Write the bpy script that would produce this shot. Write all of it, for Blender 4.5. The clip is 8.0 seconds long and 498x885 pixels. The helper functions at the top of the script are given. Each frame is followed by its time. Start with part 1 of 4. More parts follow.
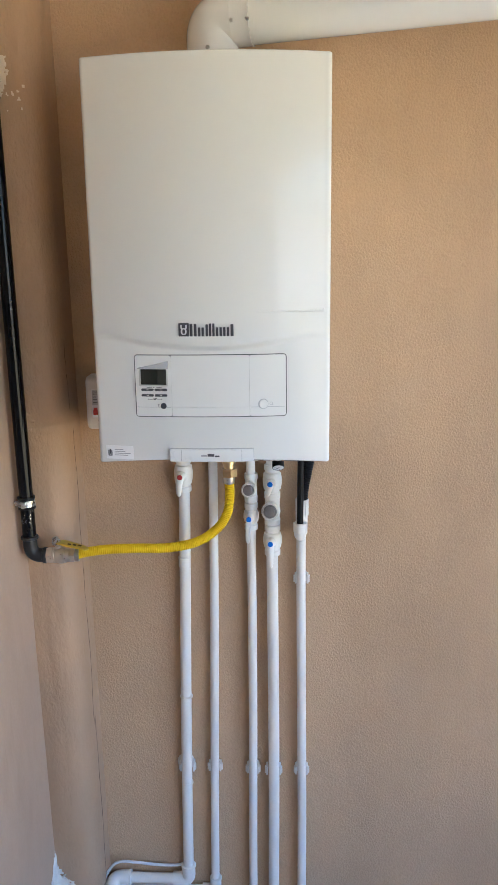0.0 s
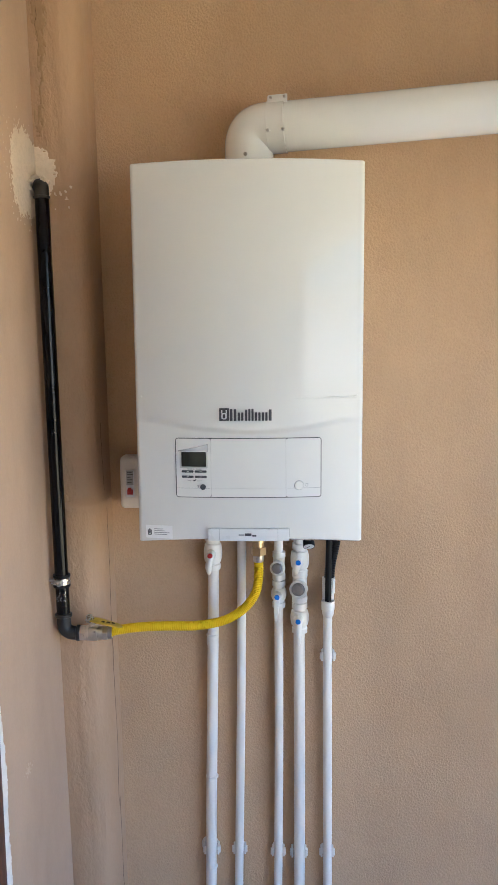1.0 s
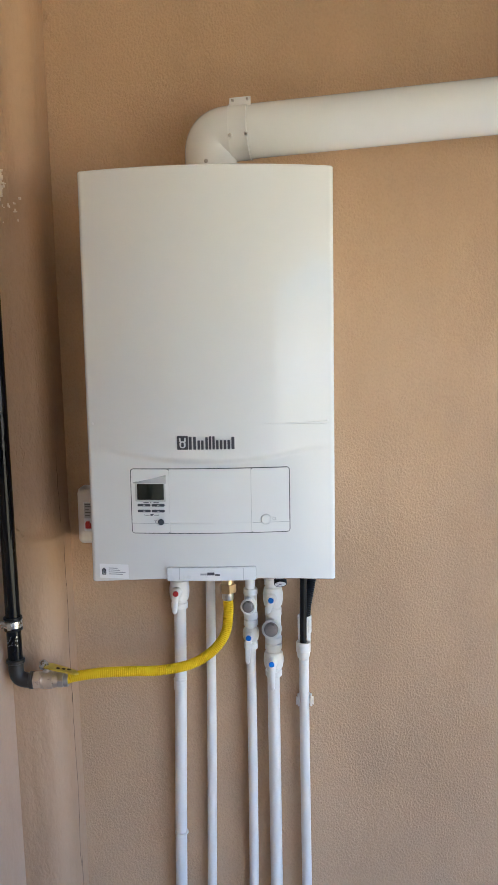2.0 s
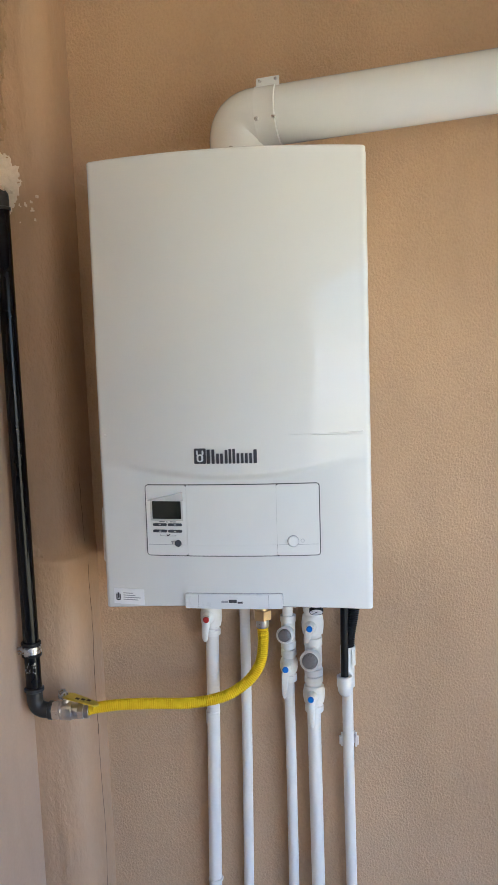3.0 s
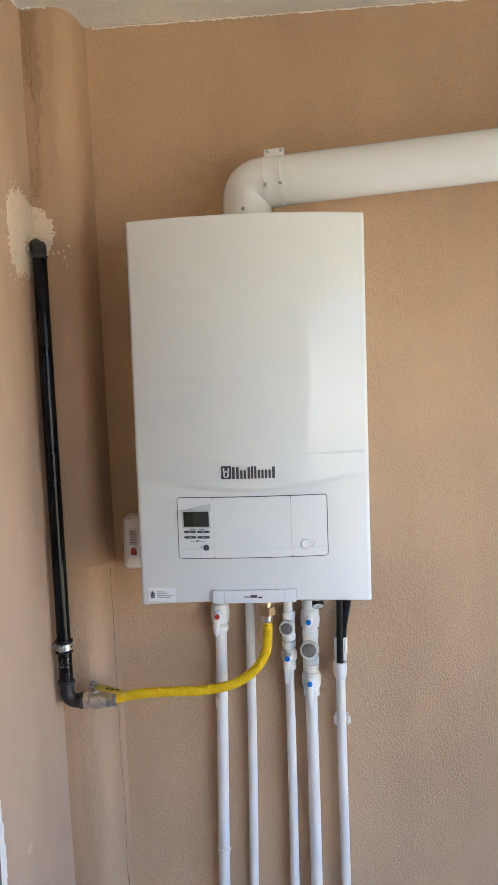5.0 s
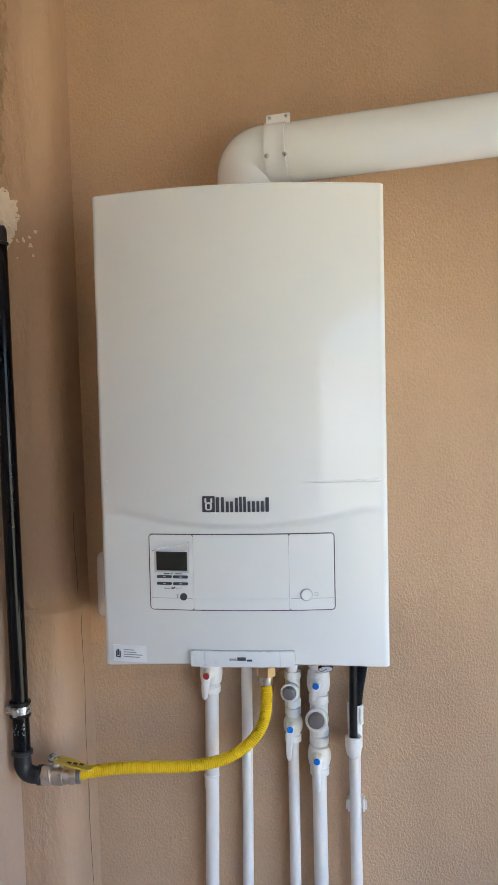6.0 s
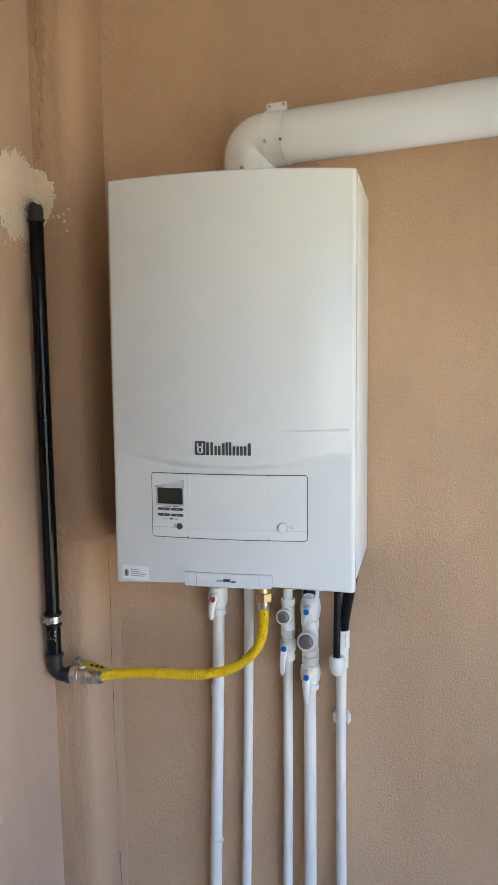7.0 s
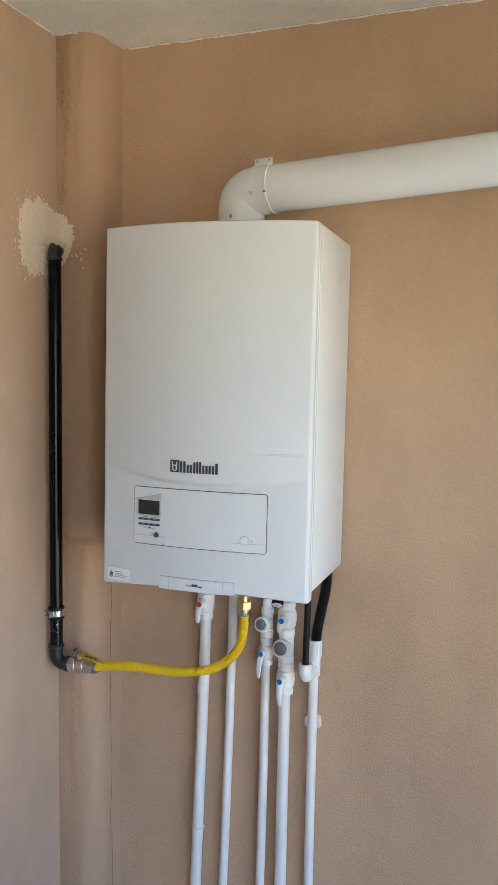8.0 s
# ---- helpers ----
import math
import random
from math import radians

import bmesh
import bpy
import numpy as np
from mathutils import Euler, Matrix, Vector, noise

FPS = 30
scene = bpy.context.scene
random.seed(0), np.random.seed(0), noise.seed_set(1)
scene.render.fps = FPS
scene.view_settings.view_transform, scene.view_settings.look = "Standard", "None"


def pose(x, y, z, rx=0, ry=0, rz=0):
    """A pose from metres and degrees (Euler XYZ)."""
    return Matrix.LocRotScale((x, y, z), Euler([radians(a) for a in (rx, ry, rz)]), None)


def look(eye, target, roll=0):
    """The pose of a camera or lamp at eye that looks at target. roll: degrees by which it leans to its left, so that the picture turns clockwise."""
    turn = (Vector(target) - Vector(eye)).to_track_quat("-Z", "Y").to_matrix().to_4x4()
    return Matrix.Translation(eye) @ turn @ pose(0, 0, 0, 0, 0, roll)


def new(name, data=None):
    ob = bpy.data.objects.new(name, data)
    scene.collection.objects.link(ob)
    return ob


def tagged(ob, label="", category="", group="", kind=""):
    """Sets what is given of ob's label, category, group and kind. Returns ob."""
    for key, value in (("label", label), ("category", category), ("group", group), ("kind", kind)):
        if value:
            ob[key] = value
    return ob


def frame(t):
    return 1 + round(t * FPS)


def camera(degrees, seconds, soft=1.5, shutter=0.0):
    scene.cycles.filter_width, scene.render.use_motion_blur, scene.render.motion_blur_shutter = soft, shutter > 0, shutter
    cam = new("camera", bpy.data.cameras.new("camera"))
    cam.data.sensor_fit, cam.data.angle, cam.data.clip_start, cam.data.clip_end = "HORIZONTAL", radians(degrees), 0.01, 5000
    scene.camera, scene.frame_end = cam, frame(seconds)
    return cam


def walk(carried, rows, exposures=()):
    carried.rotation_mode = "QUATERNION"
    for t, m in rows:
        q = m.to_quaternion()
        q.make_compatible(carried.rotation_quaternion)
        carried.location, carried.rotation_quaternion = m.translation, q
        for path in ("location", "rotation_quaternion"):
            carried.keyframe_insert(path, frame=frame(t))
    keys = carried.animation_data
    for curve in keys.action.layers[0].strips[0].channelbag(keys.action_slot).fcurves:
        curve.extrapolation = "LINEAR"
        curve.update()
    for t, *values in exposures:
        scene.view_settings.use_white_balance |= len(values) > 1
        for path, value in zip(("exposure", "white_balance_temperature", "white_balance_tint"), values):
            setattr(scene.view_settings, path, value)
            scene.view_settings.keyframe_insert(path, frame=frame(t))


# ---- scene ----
cam = camera(33.1, 8.0, soft=1.15)
EXPOSURES = [(0, 2.97, 4990, 10.6), (1.5, 2.93, 4920, 10.8), (3, 2.88, 4850, 10.5), (5, 2.95, 4890, 11.5), (6.5, 2.86, 4830, 10.0), (8, 2.77, 4830, 9.5)]
PATH = [
    (0, (0.142, -1.554, 1.714), (0.047, 0.393, 1.268), -0.8),
    (0.5, (0.098, -1.59, 1.728), (0.016, 0.379, 1.389), -0.8),
    (1, (0.052, -1.619, 1.739), (-0.014, 0.361, 1.468), -0.5),
    (1.5, (0.045, -1.612, 1.748), (0.014, 0.37, 1.478), -0.3),
    (1.7, (0.062, -1.572, 1.747), (0.042, 0.411, 1.492), -0.7),
    (2.8, (0.21, -1.316, 1.723), (-0.041, 0.659, 1.529), -1.8),
    (3, (0.203, -1.326, 1.724), (-0.06, 0.647, 1.529), -1.8),
    (3.5, (0.189, -1.404, 1.73), (-0.077, 0.568, 1.53), -3.2),
    (4, (0.121, -1.532, 1.737), (-0.122, 0.442, 1.526), -3.4),
    (4.5, (0.079, -1.61, 1.742), (-0.061, 0.376, 1.552), -2.4),
    (5, (0.076, -1.572, 1.756), (-0.027, 0.419, 1.594), -1.9),
    (5.2, (0.079, -1.499, 1.747), (-0.025, 0.495, 1.635), -1.7),
    (6.3, (0.177, -1.245, 1.726), (-0.091, 0.735, 1.63), -1.4),
    (6.5, (0.211, -1.281, 1.725), (-0.112, 0.69, 1.612), -1.5),
    (7, (0.336, -1.44, 1.729), (-0.075, 0.507, 1.532), -0.5),
    (7.5, (0.493, -1.521, 1.755), (-0.034, 0.401, 1.588), -0.6),
    (8, (0.606, -1.538, 1.754), (-0.025, 0.353, 1.597), 1.3),
]
walk(cam, [(t, look(eye, target, roll)) for t, eye, target, roll in PATH], exposures=EXPOSURES)


# ---- world, sun and daylight ----
world = bpy.data.worlds.new("daylight")
scene.world = world
world.use_nodes = True
wn = world.node_tree.nodes
sky = wn.new("ShaderNodeTexSky")
sky.sky_type = "NISHITA"
sky.sun_disc = False
sky.dust_density = 3.0
sky.ozone_density = 1.0
sky.sun_elevation = radians(48)
sky.sun_rotation = radians(-27)
wn["Background"].inputs["Strength"].default_value = 0.15
world.node_tree.links.new(sky.outputs["Color"], wn["Background"].inputs["Color"])

sun_data = bpy.data.lights.new("sun", "SUN")
sun_data.energy, sun_data.angle, sun_data.color = 3.3, radians(0.5), (1.0, 0.94, 0.84)
sun = new("sun", sun_data)
sun.matrix_world = look((-3.0, 6.0, 9.0), (0.0, 0.0, 0.0))


# ---- materials ----
def material(name, colour, rough=0.5, metal=0.0, coat=0.0, spec=0.5):
    m = bpy.data.materials.new(name)
    m.use_nodes = True
    b = m.node_tree.nodes["Principled BSDF"]
    b.inputs["Base Color"].default_value = (*colour, 1)
    b.inputs["Roughness"].default_value = rough
    b.inputs["Metallic"].default_value = metal
    b.inputs["Coat Weight"].default_value = coat
    b.inputs["Coat Roughness"].default_value = 0.04
    b.inputs["Specular IOR Level"].default_value = spec
    return m


def tree(m):
    return m.node_tree.nodes, m.node_tree.links, m.node_tree.nodes["Principled BSDF"]


def coords(m, scale=(1, 1, 1)):
    n, l, _ = tree(m)
    c, mp = n.new("ShaderNodeTexCoord"), n.new("ShaderNodeMapping")
    mp.inputs["Scale"].default_value = scale
    l.new(c.outputs["Object"], mp.inputs["Vector"])
    return mp.outputs["Vector"]


def noise_of(m, vec, scale, detail=3.0, rough=0.55, distort=0.0):
    n, l, _ = tree(m)
    t = n.new("ShaderNodeTexNoise")
    t.inputs["Scale"].default_value, t.inputs["Detail"].default_value = scale, detail
    t.inputs["Roughness"].default_value, t.inputs["Distortion"].default_value = rough, distort
    l.new(vec, t.inputs["Vector"])
    return t.outputs["Fac"]


def ramp_of(m, fac, stops):
    n, l, _ = tree(m)
    r = n.new("ShaderNodeValToRGB")
    e = r.color_ramp.elements
    while len(e) < len(stops):
        e.new(0.5)
    for k, (p, c) in zip(e, stops):
        k.position, k.color = p, (*c, 1)
    l.new(fac, r.inputs["Fac"])
    return r.outputs["Color"]


def blend(m, a, b, fac, mode="MULTIPLY"):
    n, l, _ = tree(m)
    x = n.new("ShaderNodeMix")
    x.data_type, x.blend_type = "RGBA", mode
    if isinstance(fac, float):
        x.inputs["Factor"].default_value = fac
    else:
        l.new(fac, x.inputs["Factor"])
    for socket, v in ((x.inputs["A"], a), (x.inputs["B"], b)):
        if isinstance(v, tuple):
            socket.default_value = (*v, 1)
        else:
            l.new(v, socket)
    return x.outputs["Result"]


def bump(m, height, distance, strength=1.0, below=None):
    n, l, b = tree(m)
    k = n.new("ShaderNodeBump")
    k.inputs["Distance"].default_value, k.inputs["Strength"].default_value = distance, strength
    l.new(height, k.inputs["Height"])
    if below is not None:
        l.new(below, k.inputs["Normal"])
    l.new(k.outputs["Normal"], b.inputs["Normal"])
    return k.outputs["Normal"]


def worn(name, colour, rough, metal=0.0, coat=0.0, grain=60.0, tone=0.08, relief=0.0002, rough_span=0.08, spec=0.5):
    """A plain material with tone, gloss and relief that vary at two scales."""
    m = material(name, colour, rough, metal, coat, spec)
    n, l, b = tree(m)
    v = coords(m)
    big, fine = noise_of(m, v, grain * 0.15, 2), noise_of(m, v, grain, 4)
    lo = tuple(max(0.0, c * (1 - tone)) for c in colour)
    hi = tuple(min(1.0, c * (1 + tone)) for c in colour)
    c1 = ramp_of(m, big, [(0.3, lo), (0.7, hi)])
    c2 = ramp_of(m, fine, [(0.3, (1 - tone,) * 3), (0.7, (1, 1, 1))])
    l.new(blend(m, c1, c2, 0.6), b.inputs["Base Color"])
    r = n.new("ShaderNodeMapRange")
    r.inputs["To Min"].default_value, r.inputs["To Max"].default_value = max(0.005, rough - rough_span), rough + rough_span
    l.new(fine, r.inputs["Value"])
    l.new(r.outputs["Result"], b.inputs["Roughness"])
    if relief:
        bump(m, fine, relief)
    return m


def stucco(name, colour, lump, relief, stretch, smear=0.35):
    """Painted plaster: fine lumps drawn out downwards, over slow waves, with the hollows coloured darker."""
    m = material(name, colour, 0.62, spec=0.35)
    n, l, b = tree(m)
    v = coords(m, (1, 1, stretch))
    lumps = noise_of(m, v, lump, 2.5, 0.55, 0.25)
    cut = ramp_of(m, lumps, [(0.34, (0, 0, 0)), (0.52, (0.42,) * 3), (0.74, (1,) * 3)])
    fine = noise_of(m, coords(m), lump * 4.5, 3.0, 0.6)
    wave = noise_of(m, coords(m), 4.0, 3.0, 0.5)
    stain = noise_of(m, coords(m, (1, 1, 0.45)), 2.3, 4.0, 0.6)
    dark = tuple(c * 0.84 for c in colour)
    lite = tuple(min(1, c * 1.08) for c in colour)
    c = ramp_of(m, stain, [(0.3, dark), (0.55, colour), (0.8, lite)])
    c = blend(m, c, ramp_of(m, lumps, [(0.35, (0.80, 0.78, 0.75)), (0.55, (1, 1, 1))]), smear)
    c = blend(m, c, ramp_of(m, fine, [(0.3, (0.9,) * 3), (0.7, (1, 1, 1))]), 0.5)
    l.new(c, b.inputs["Base Color"])
    k = bump(m, wave, 0.004)
    k = bump(m, fine, relief * 0.22, 1.0, k)
    bump(m, cut, relief, 1.0, k)
    return m


PAINT = (0.565, 0.381, 0.218)
WALL = stucco("tan_stucco", PAINT, 245.0, 0.0010, 0.72, 0.28)
WALL_SMOOTH = stucco("tan_smooth_plaster", (0.515, 0.362, 0.24), 34.0, 0.0005, 0.4, 0.12)
WALL_CORNER = stucco("tan_corner_plaster", (0.475, 0.312, 0.182), 120.0, 0.0008, 0.45, 0.14)
WALL_DRIP = stucco("tan_dripped_plaster", (0.475, 0.312, 0.182), 140.0, 0.0011, 0.5, 0.16)
CEILING = stucco("white_ceiling_plaster", (0.88, 0.845, 0.77), 110.0, 0.0020, 1.0, 0.2)
FILLER = stucco("pale_filler", (0.78, 0.655, 0.50), 90.0, 0.0010, 1.0, 0.3)
WHITE_FILLER = worn("white_filler", (0.83, 0.775, 0.69), 0.75, grain=220, tone=0.08, relief=0.0006)
ENAMEL = worn("white_enamel", (0.70, 0.702, 0.682), 0.015, spec=0.26, grain=25, tone=0.012, relief=0.0, rough_span=0.004)
BODY_PAINT = worn("white_powder_coat", (0.74, 0.738, 0.715), 0.38, spec=0.3, grain=120, tone=0.015, relief=0.0, rough_span=0.03)
FLAP = worn("white_flap_plastic", (0.73, 0.733, 0.715), 0.30, grain=60, tone=0.015, relief=0.0, rough_span=0.03)
PLATE = worn("pale_grey_plastic", (0.72, 0.733, 0.735), 0.28, grain=60, tone=0.02, relief=0.0, rough_span=0.03)
FLUE = worn("white_flue_paint", (0.77, 0.775, 0.765), 0.16, coat=1.0, grain=18, tone=0.02, relief=0.0001, rough_span=0.04)
PPR = worn("white_pipe_plastic", (0.81, 0.765, 0.68), 0.36, grain=26, tone=0.06, relief=0.0001)
FITTING = worn("white_fitting_plastic", (0.83, 0.795, 0.72), 0.30, grain=60, tone=0.03, relief=0.0001)
BLACK_PAINT = worn("black_painted_steel", (0.006, 0.006, 0.007), 0.12, coat=0.0, spec=0.19, grain=90, tone=0.25, relief=0.0003)
IRON = worn("grey_malleable_iron", (0.040, 0.038, 0.036), 0.45, 0.3, spec=0.3, grain=160, tone=0.2, relief=0.0004)
RUBBER = worn("black_rubber", (0.008, 0.008, 0.008), 0.45, spec=0.2, grain=120, tone=0.2)
YELLOW = worn("yellow_sleeve", (0.75, 0.50, 0.0), 0.5, spec=0.06, grain=70, tone=0.06, relief=0.0)
YELLOW_PAINT = worn("yellow_painted_lever", (0.62, 0.44, 0.03), 0.42, grain=140, tone=0.2)
NICKEL = worn("nickel_plate", (0.66, 0.62, 0.56), 0.30, 1.0, grain=150, tone=0.14, relief=0.0002)
BRASS = worn("brass", (0.66, 0.50, 0.27), 0.34, 1.0, grain=150, tone=0.14)
STEEL = worn("steel", (0.56, 0.56, 0.56), 0.28, 1.0, grain=180, tone=0.15)
DULL_STEEL = worn("dull_steel", (0.42, 0.40, 0.38), 0.45, 1.0, grain=150, tone=0.2)
GASKET = worn("grey_gap", (0.06, 0.062, 0.066), 0.6, grain=80, tone=0.05, relief=0.0)
INK = worn("dark_grey_ink", (0.055, 0.055, 0.065), 0.4, grain=80, tone=0.05, relief=0.0)
PALE_INK = worn("mid_grey_ink", (0.33, 0.34, 0.36), 0.5, grain=80, tone=0.05, relief=0.0)
SCREEN = worn("dark_display", (0.022, 0.027, 0.021), 0.12, coat=0.8, grain=40, tone=0.15, relief=0.0, rough_span=0.03)
BEZEL = worn("silver_bezel", (0.50, 0.50, 0.48), 0.34, grain=60, tone=0.04, relief=0.0)
KEY = worn("dark_key", (0.05, 0.055, 0.065), 0.4, grain=80, tone=0.1, relief=0.0)
LABEL = worn("sticker_paper", (0.84, 0.845, 0.85), 0.45, grain=60, tone=0.02, relief=0.0)
RED = worn("red_plastic", (0.46, 0.03, 0.024), 0.35, grain=80, tone=0.08, relief=0.0)
BLUE = worn("blue_plastic", (0.02, 0.16, 0.60), 0.35, grain=80, tone=0.08, relief=0.0)
BOX = worn("ivory_box_plastic", (0.72, 0.68, 0.62), 0.38, grain=60, tone=0.04, relief=0.0)
DIAL = worn("dial_white", (0.75, 0.75, 0.74), 0.25, grain=60, tone=0.03, relief=0.0)
CABLE = worn("white_cable_sheath", (0.76, 0.75, 0.73), 0.5, grain=60, tone=0.06)
SMEAR = stucco("pale_smear", (0.60, 0.45, 0.315), 90.0, 0.0006, 1.0, 0.2)
STAIN = stucco("brown_run_stain", (0.40, 0.262, 0.14), 140.0, 0.0009, 0.42, 0.2)
CRACK = worn("crack_shadow", (0.06, 0.035, 0.02), 0.9, grain=200, tone=0.2, relief=0.0)
WINDOW_PAINT = worn("white_window_paint", (0.78, 0.78, 0.77), 0.35, grain=40, tone=0.03)
FLOOR = worn("beige_floor", (0.54, 0.43, 0.37), 0.35, grain=30, tone=0.1)
# dark taupe for walls out of view, chosen to deepen shade beside the boiler
DARK_UNSEEN_WALL = worn("unseen_dark_wall", (0.17, 0.125, 0.09), 0.7, grain=60, tone=0.06)
GROUND = worn("dry_grass_soil", (0.50, 0.395, 0.20), 0.9, grain=3, tone=0.15)

RENDER_WALL = worn("pale_wall_plaster", (0.78, 0.74, 0.66), 0.8, grain=6, tone=0.06)
ROOF_EDGE = worn("pale_roof_concrete", (0.55, 0.52, 0.48), 0.8, grain=6, tone=0.08)

WOOD = material("dark_brown_stained_wood", (0.10, 0.034, 0.018), 0.42)
_, _l, _b = tree(WOOD)
_g = noise_of(WOOD, coords(WOOD, (22, 22, 1.2)), 3.2, 5, 0.6, 0.8)
_l.new(ramp_of(WOOD, _g, [(0.3, (0.055, 0.018, 0.010)), (0.6, (0.115, 0.040, 0.021)), (0.8, (0.15, 0.055, 0.03))]), _b.inputs["Base Color"])
bump(WOOD, _g, 0.0004)

FILM = material("clear_film", (0.80, 0.80, 0.80), 0.2)
tree(FILM)[2].inputs["Alpha"].default_value = 0.35


# ---- building helpers ----
BASE = {}


def thing(name, loc, label, category, group="", kind=""):
    ob = new(name)
    ob.location = loc
    ob.empty_display_size = 0.05
    BASE[ob.name] = Vector(loc)
    return tagged(ob, label, category, group, kind)


def link_mesh(name, bm, mat, parent=None, label="", smooth=35):
    bmesh.ops.remove_doubles(bm, verts=bm.verts, dist=1e-6)
    bmesh.ops.recalc_face_normals(bm, faces=bm.faces)
    base = BASE[parent.name] if parent else Vector((0, 0, 0))
    bmesh.ops.translate(bm, verts=bm.verts, vec=-base)
    me = bpy.data.meshes.new(name)
    bm.to_mesh(me)
    bm.free()
    me.materials.append(mat)
    for p in me.polygons:
        p.use_smooth = True
    me.set_sharp_from_angle(angle=radians(smooth))
    ob = new(name, me)
    BASE[ob.name] = base
    if parent:
        ob.parent = parent
    return tagged(ob, label)


def part(name, bm, mat, parent, label="", smooth=35):
    """ONE mesh under a thing or under a part, given in world places."""
    return link_mesh(name, bm, mat, parent, label, smooth)


def join(*meshes):
    out = meshes[0]
    for other in meshes[1:]:
        me = bpy.data.meshes.new("joined")
        other.to_mesh(me)
        other.free()
        out.from_mesh(me)
        bpy.data.meshes.remove(me)
    return out


def block(x0, x1, y0, y1, z0, z1, bevel=0.0, seg=2):
    bm = bmesh.new()
    bmesh.ops.create_cube(bm, size=1)
    for v in bm.verts:
        v.co = Vector(((x0 + x1) / 2 + v.co.x * (x1 - x0), (y0 + y1) / 2 + v.co.y * (y1 - y0), (z0 + z1) / 2 + v.co.z * (z1 - z0)))
    if bevel:
        bmesh.ops.bevel(bm, geom=bm.edges[:], offset=bevel, segments=seg, affect="EDGES", profile=0.5)
    return bm


def frames_along(pts):
    pts = [Vector(p) for p in pts]
    tans = [(pts[min(i + 1, len(pts) - 1)] - pts[max(i - 1, 0)]).normalized() for i in range(len(pts))]
    side = tans[0].orthogonal().normalized()
    out = []
    for p, t in zip(pts, tans):
        side = (side - t * side.dot(t)).normalized()
        out.append((p, side.copy(), t.cross(side)))
    return out


def sweep(pts, radii, seg=20, caps=True):
    """A round tube along points; radii: one radius, or one for each point."""
    bm = bmesh.new()
    if isinstance(radii, (int, float)):
        radii = [radii] * len(pts)
    rings = []
    for (p, a, b), r in zip(frames_along(pts), radii):
        rings.append([bm.verts.new(p + (a * math.cos(q) + b * math.sin(q)) * r) for q in (2 * math.pi * k / seg for k in range(seg))])
    for u, w in zip(rings, rings[1:]):
        for k in range(seg):
            bm.faces.new((u[k], u[(k + 1) % seg], w[(k + 1) % seg], w[k]))
    if caps:
        bm.faces.new(rings[0])
        bm.faces.new(rings[-1])
    return bm


def lathe(base, axis, profile, seg=24, flat=0):
    """A turned solid from base along axis: profile rows (distance, radius). flat: number of sides, for a hexagon."""
    base, axis = Vector(base), Vector(axis).normalized()
    a = axis.orthogonal().normalized()
    b = axis.cross(a)
    n = flat or seg
    bm = bmesh.new()
    rings = [[bm.verts.new(base + axis * d + (a * math.cos(2 * math.pi * k / n) + b * math.sin(2 * math.pi * k / n)) * r) for k in range(n)] for d, r in profile]
    for u, w in zip(rings, rings[1:]):
        for k in range(n):
            bm.faces.new((u[k], u[(k + 1) % n], w[(k + 1) % n], w[k]))
    bm.faces.new(rings[0])
    bm.faces.new(rings[-1])
    return bm


def hex_nut(base, axis, length, r):
    c = r * 0.07
    return lathe(base, axis, [(0, r - c), (c, r), (length - c, r), (length, r - c)], flat=6)


def bend(a, corner, b, radius, n=10):
    """Points of a path from a to b that rounds the corner."""
    a, c, b = Vector(a), Vector(corner), Vector(b)
    p, q = c + (a - c).normalized() * radius, c + (b - c).normalized() * radius
    return [a] + [(1 - s) ** 2 * p + 2 * s * (1 - s) * c + s * s * q for s in (k / n for k in range(n + 1))] + [b]


def spline(pts, n=12):
    """A smooth curve through points."""
    pts = [Vector(p) for p in pts]
    pts = [2 * pts[0] - pts[1]] + pts + [2 * pts[-1] - pts[-2]]
    out = []
    for i in range(1, len(pts) - 2):
        p0, p1, p2, p3 = pts[i - 1:i + 3]
        for k in range(n):
            s = k / n
            out.append(0.5 * (2 * p1 + (p2 - p0) * s + (2 * p0 - 5 * p1 + 4 * p2 - p3) * s * s + (3 * p1 - p0 - 3 * p2 + p3) * s ** 3))
    return out + [pts[-2]]


def even(pts, step):
    """The same line in even steps."""
    pts = [Vector(p) for p in pts]
    cum = [0.0]
    for a, b in zip(pts, pts[1:]):
        cum.append(cum[-1] + (b - a).length)
    n = max(2, int(cum[-1] / step))
    out, i = [], 0
    for k in range(n + 1):
        d = cum[-1] * k / n
        while i < len(pts) - 2 and cum[i + 1] < d:
            i += 1
        s = (d - cum[i]) / max(1e-9, cum[i + 1] - cum[i])
        out.append(pts[i].lerp(pts[i + 1], min(1, max(0, s))))
    return out


def slab(corners, out, thick):
    """A solid from a ring of places, thickened by the vector out times thick."""
    bm = bmesh.new()
    o = Vector(out).normalized() * thick
    lo = [bm.verts.new(Vector(c)) for c in corners]
    hi = [bm.verts.new(Vector(c) + o) for c in corners]
    bm.faces.new(lo)
    bm.faces.new(hi)
    for k in range(len(lo)):
        j = (k + 1) % len(lo)
        bm.faces.new((lo[k], lo[j], hi[j], hi[k]))
    return bm


# ---- the shell of the room ----
TOP = 2.524
DOOR_Y = -0.194


def back_y(x, z):
    return 0.310 - 0.015 * (x + 0.34) + 0.006 * (z - 2.0)


def left_x(y, z):
    return -0.447 + 0.05 * (y - 0.19) - 0.014 * (z - 1.5)


def back_slab(x0, x1, z0, z1):
    return slab([(x, back_y(x, z), z) for x, z in ((x0, z0), (x1, z0), (x1, z1), (x0, z1))], (0, 1, 0), 0.18)


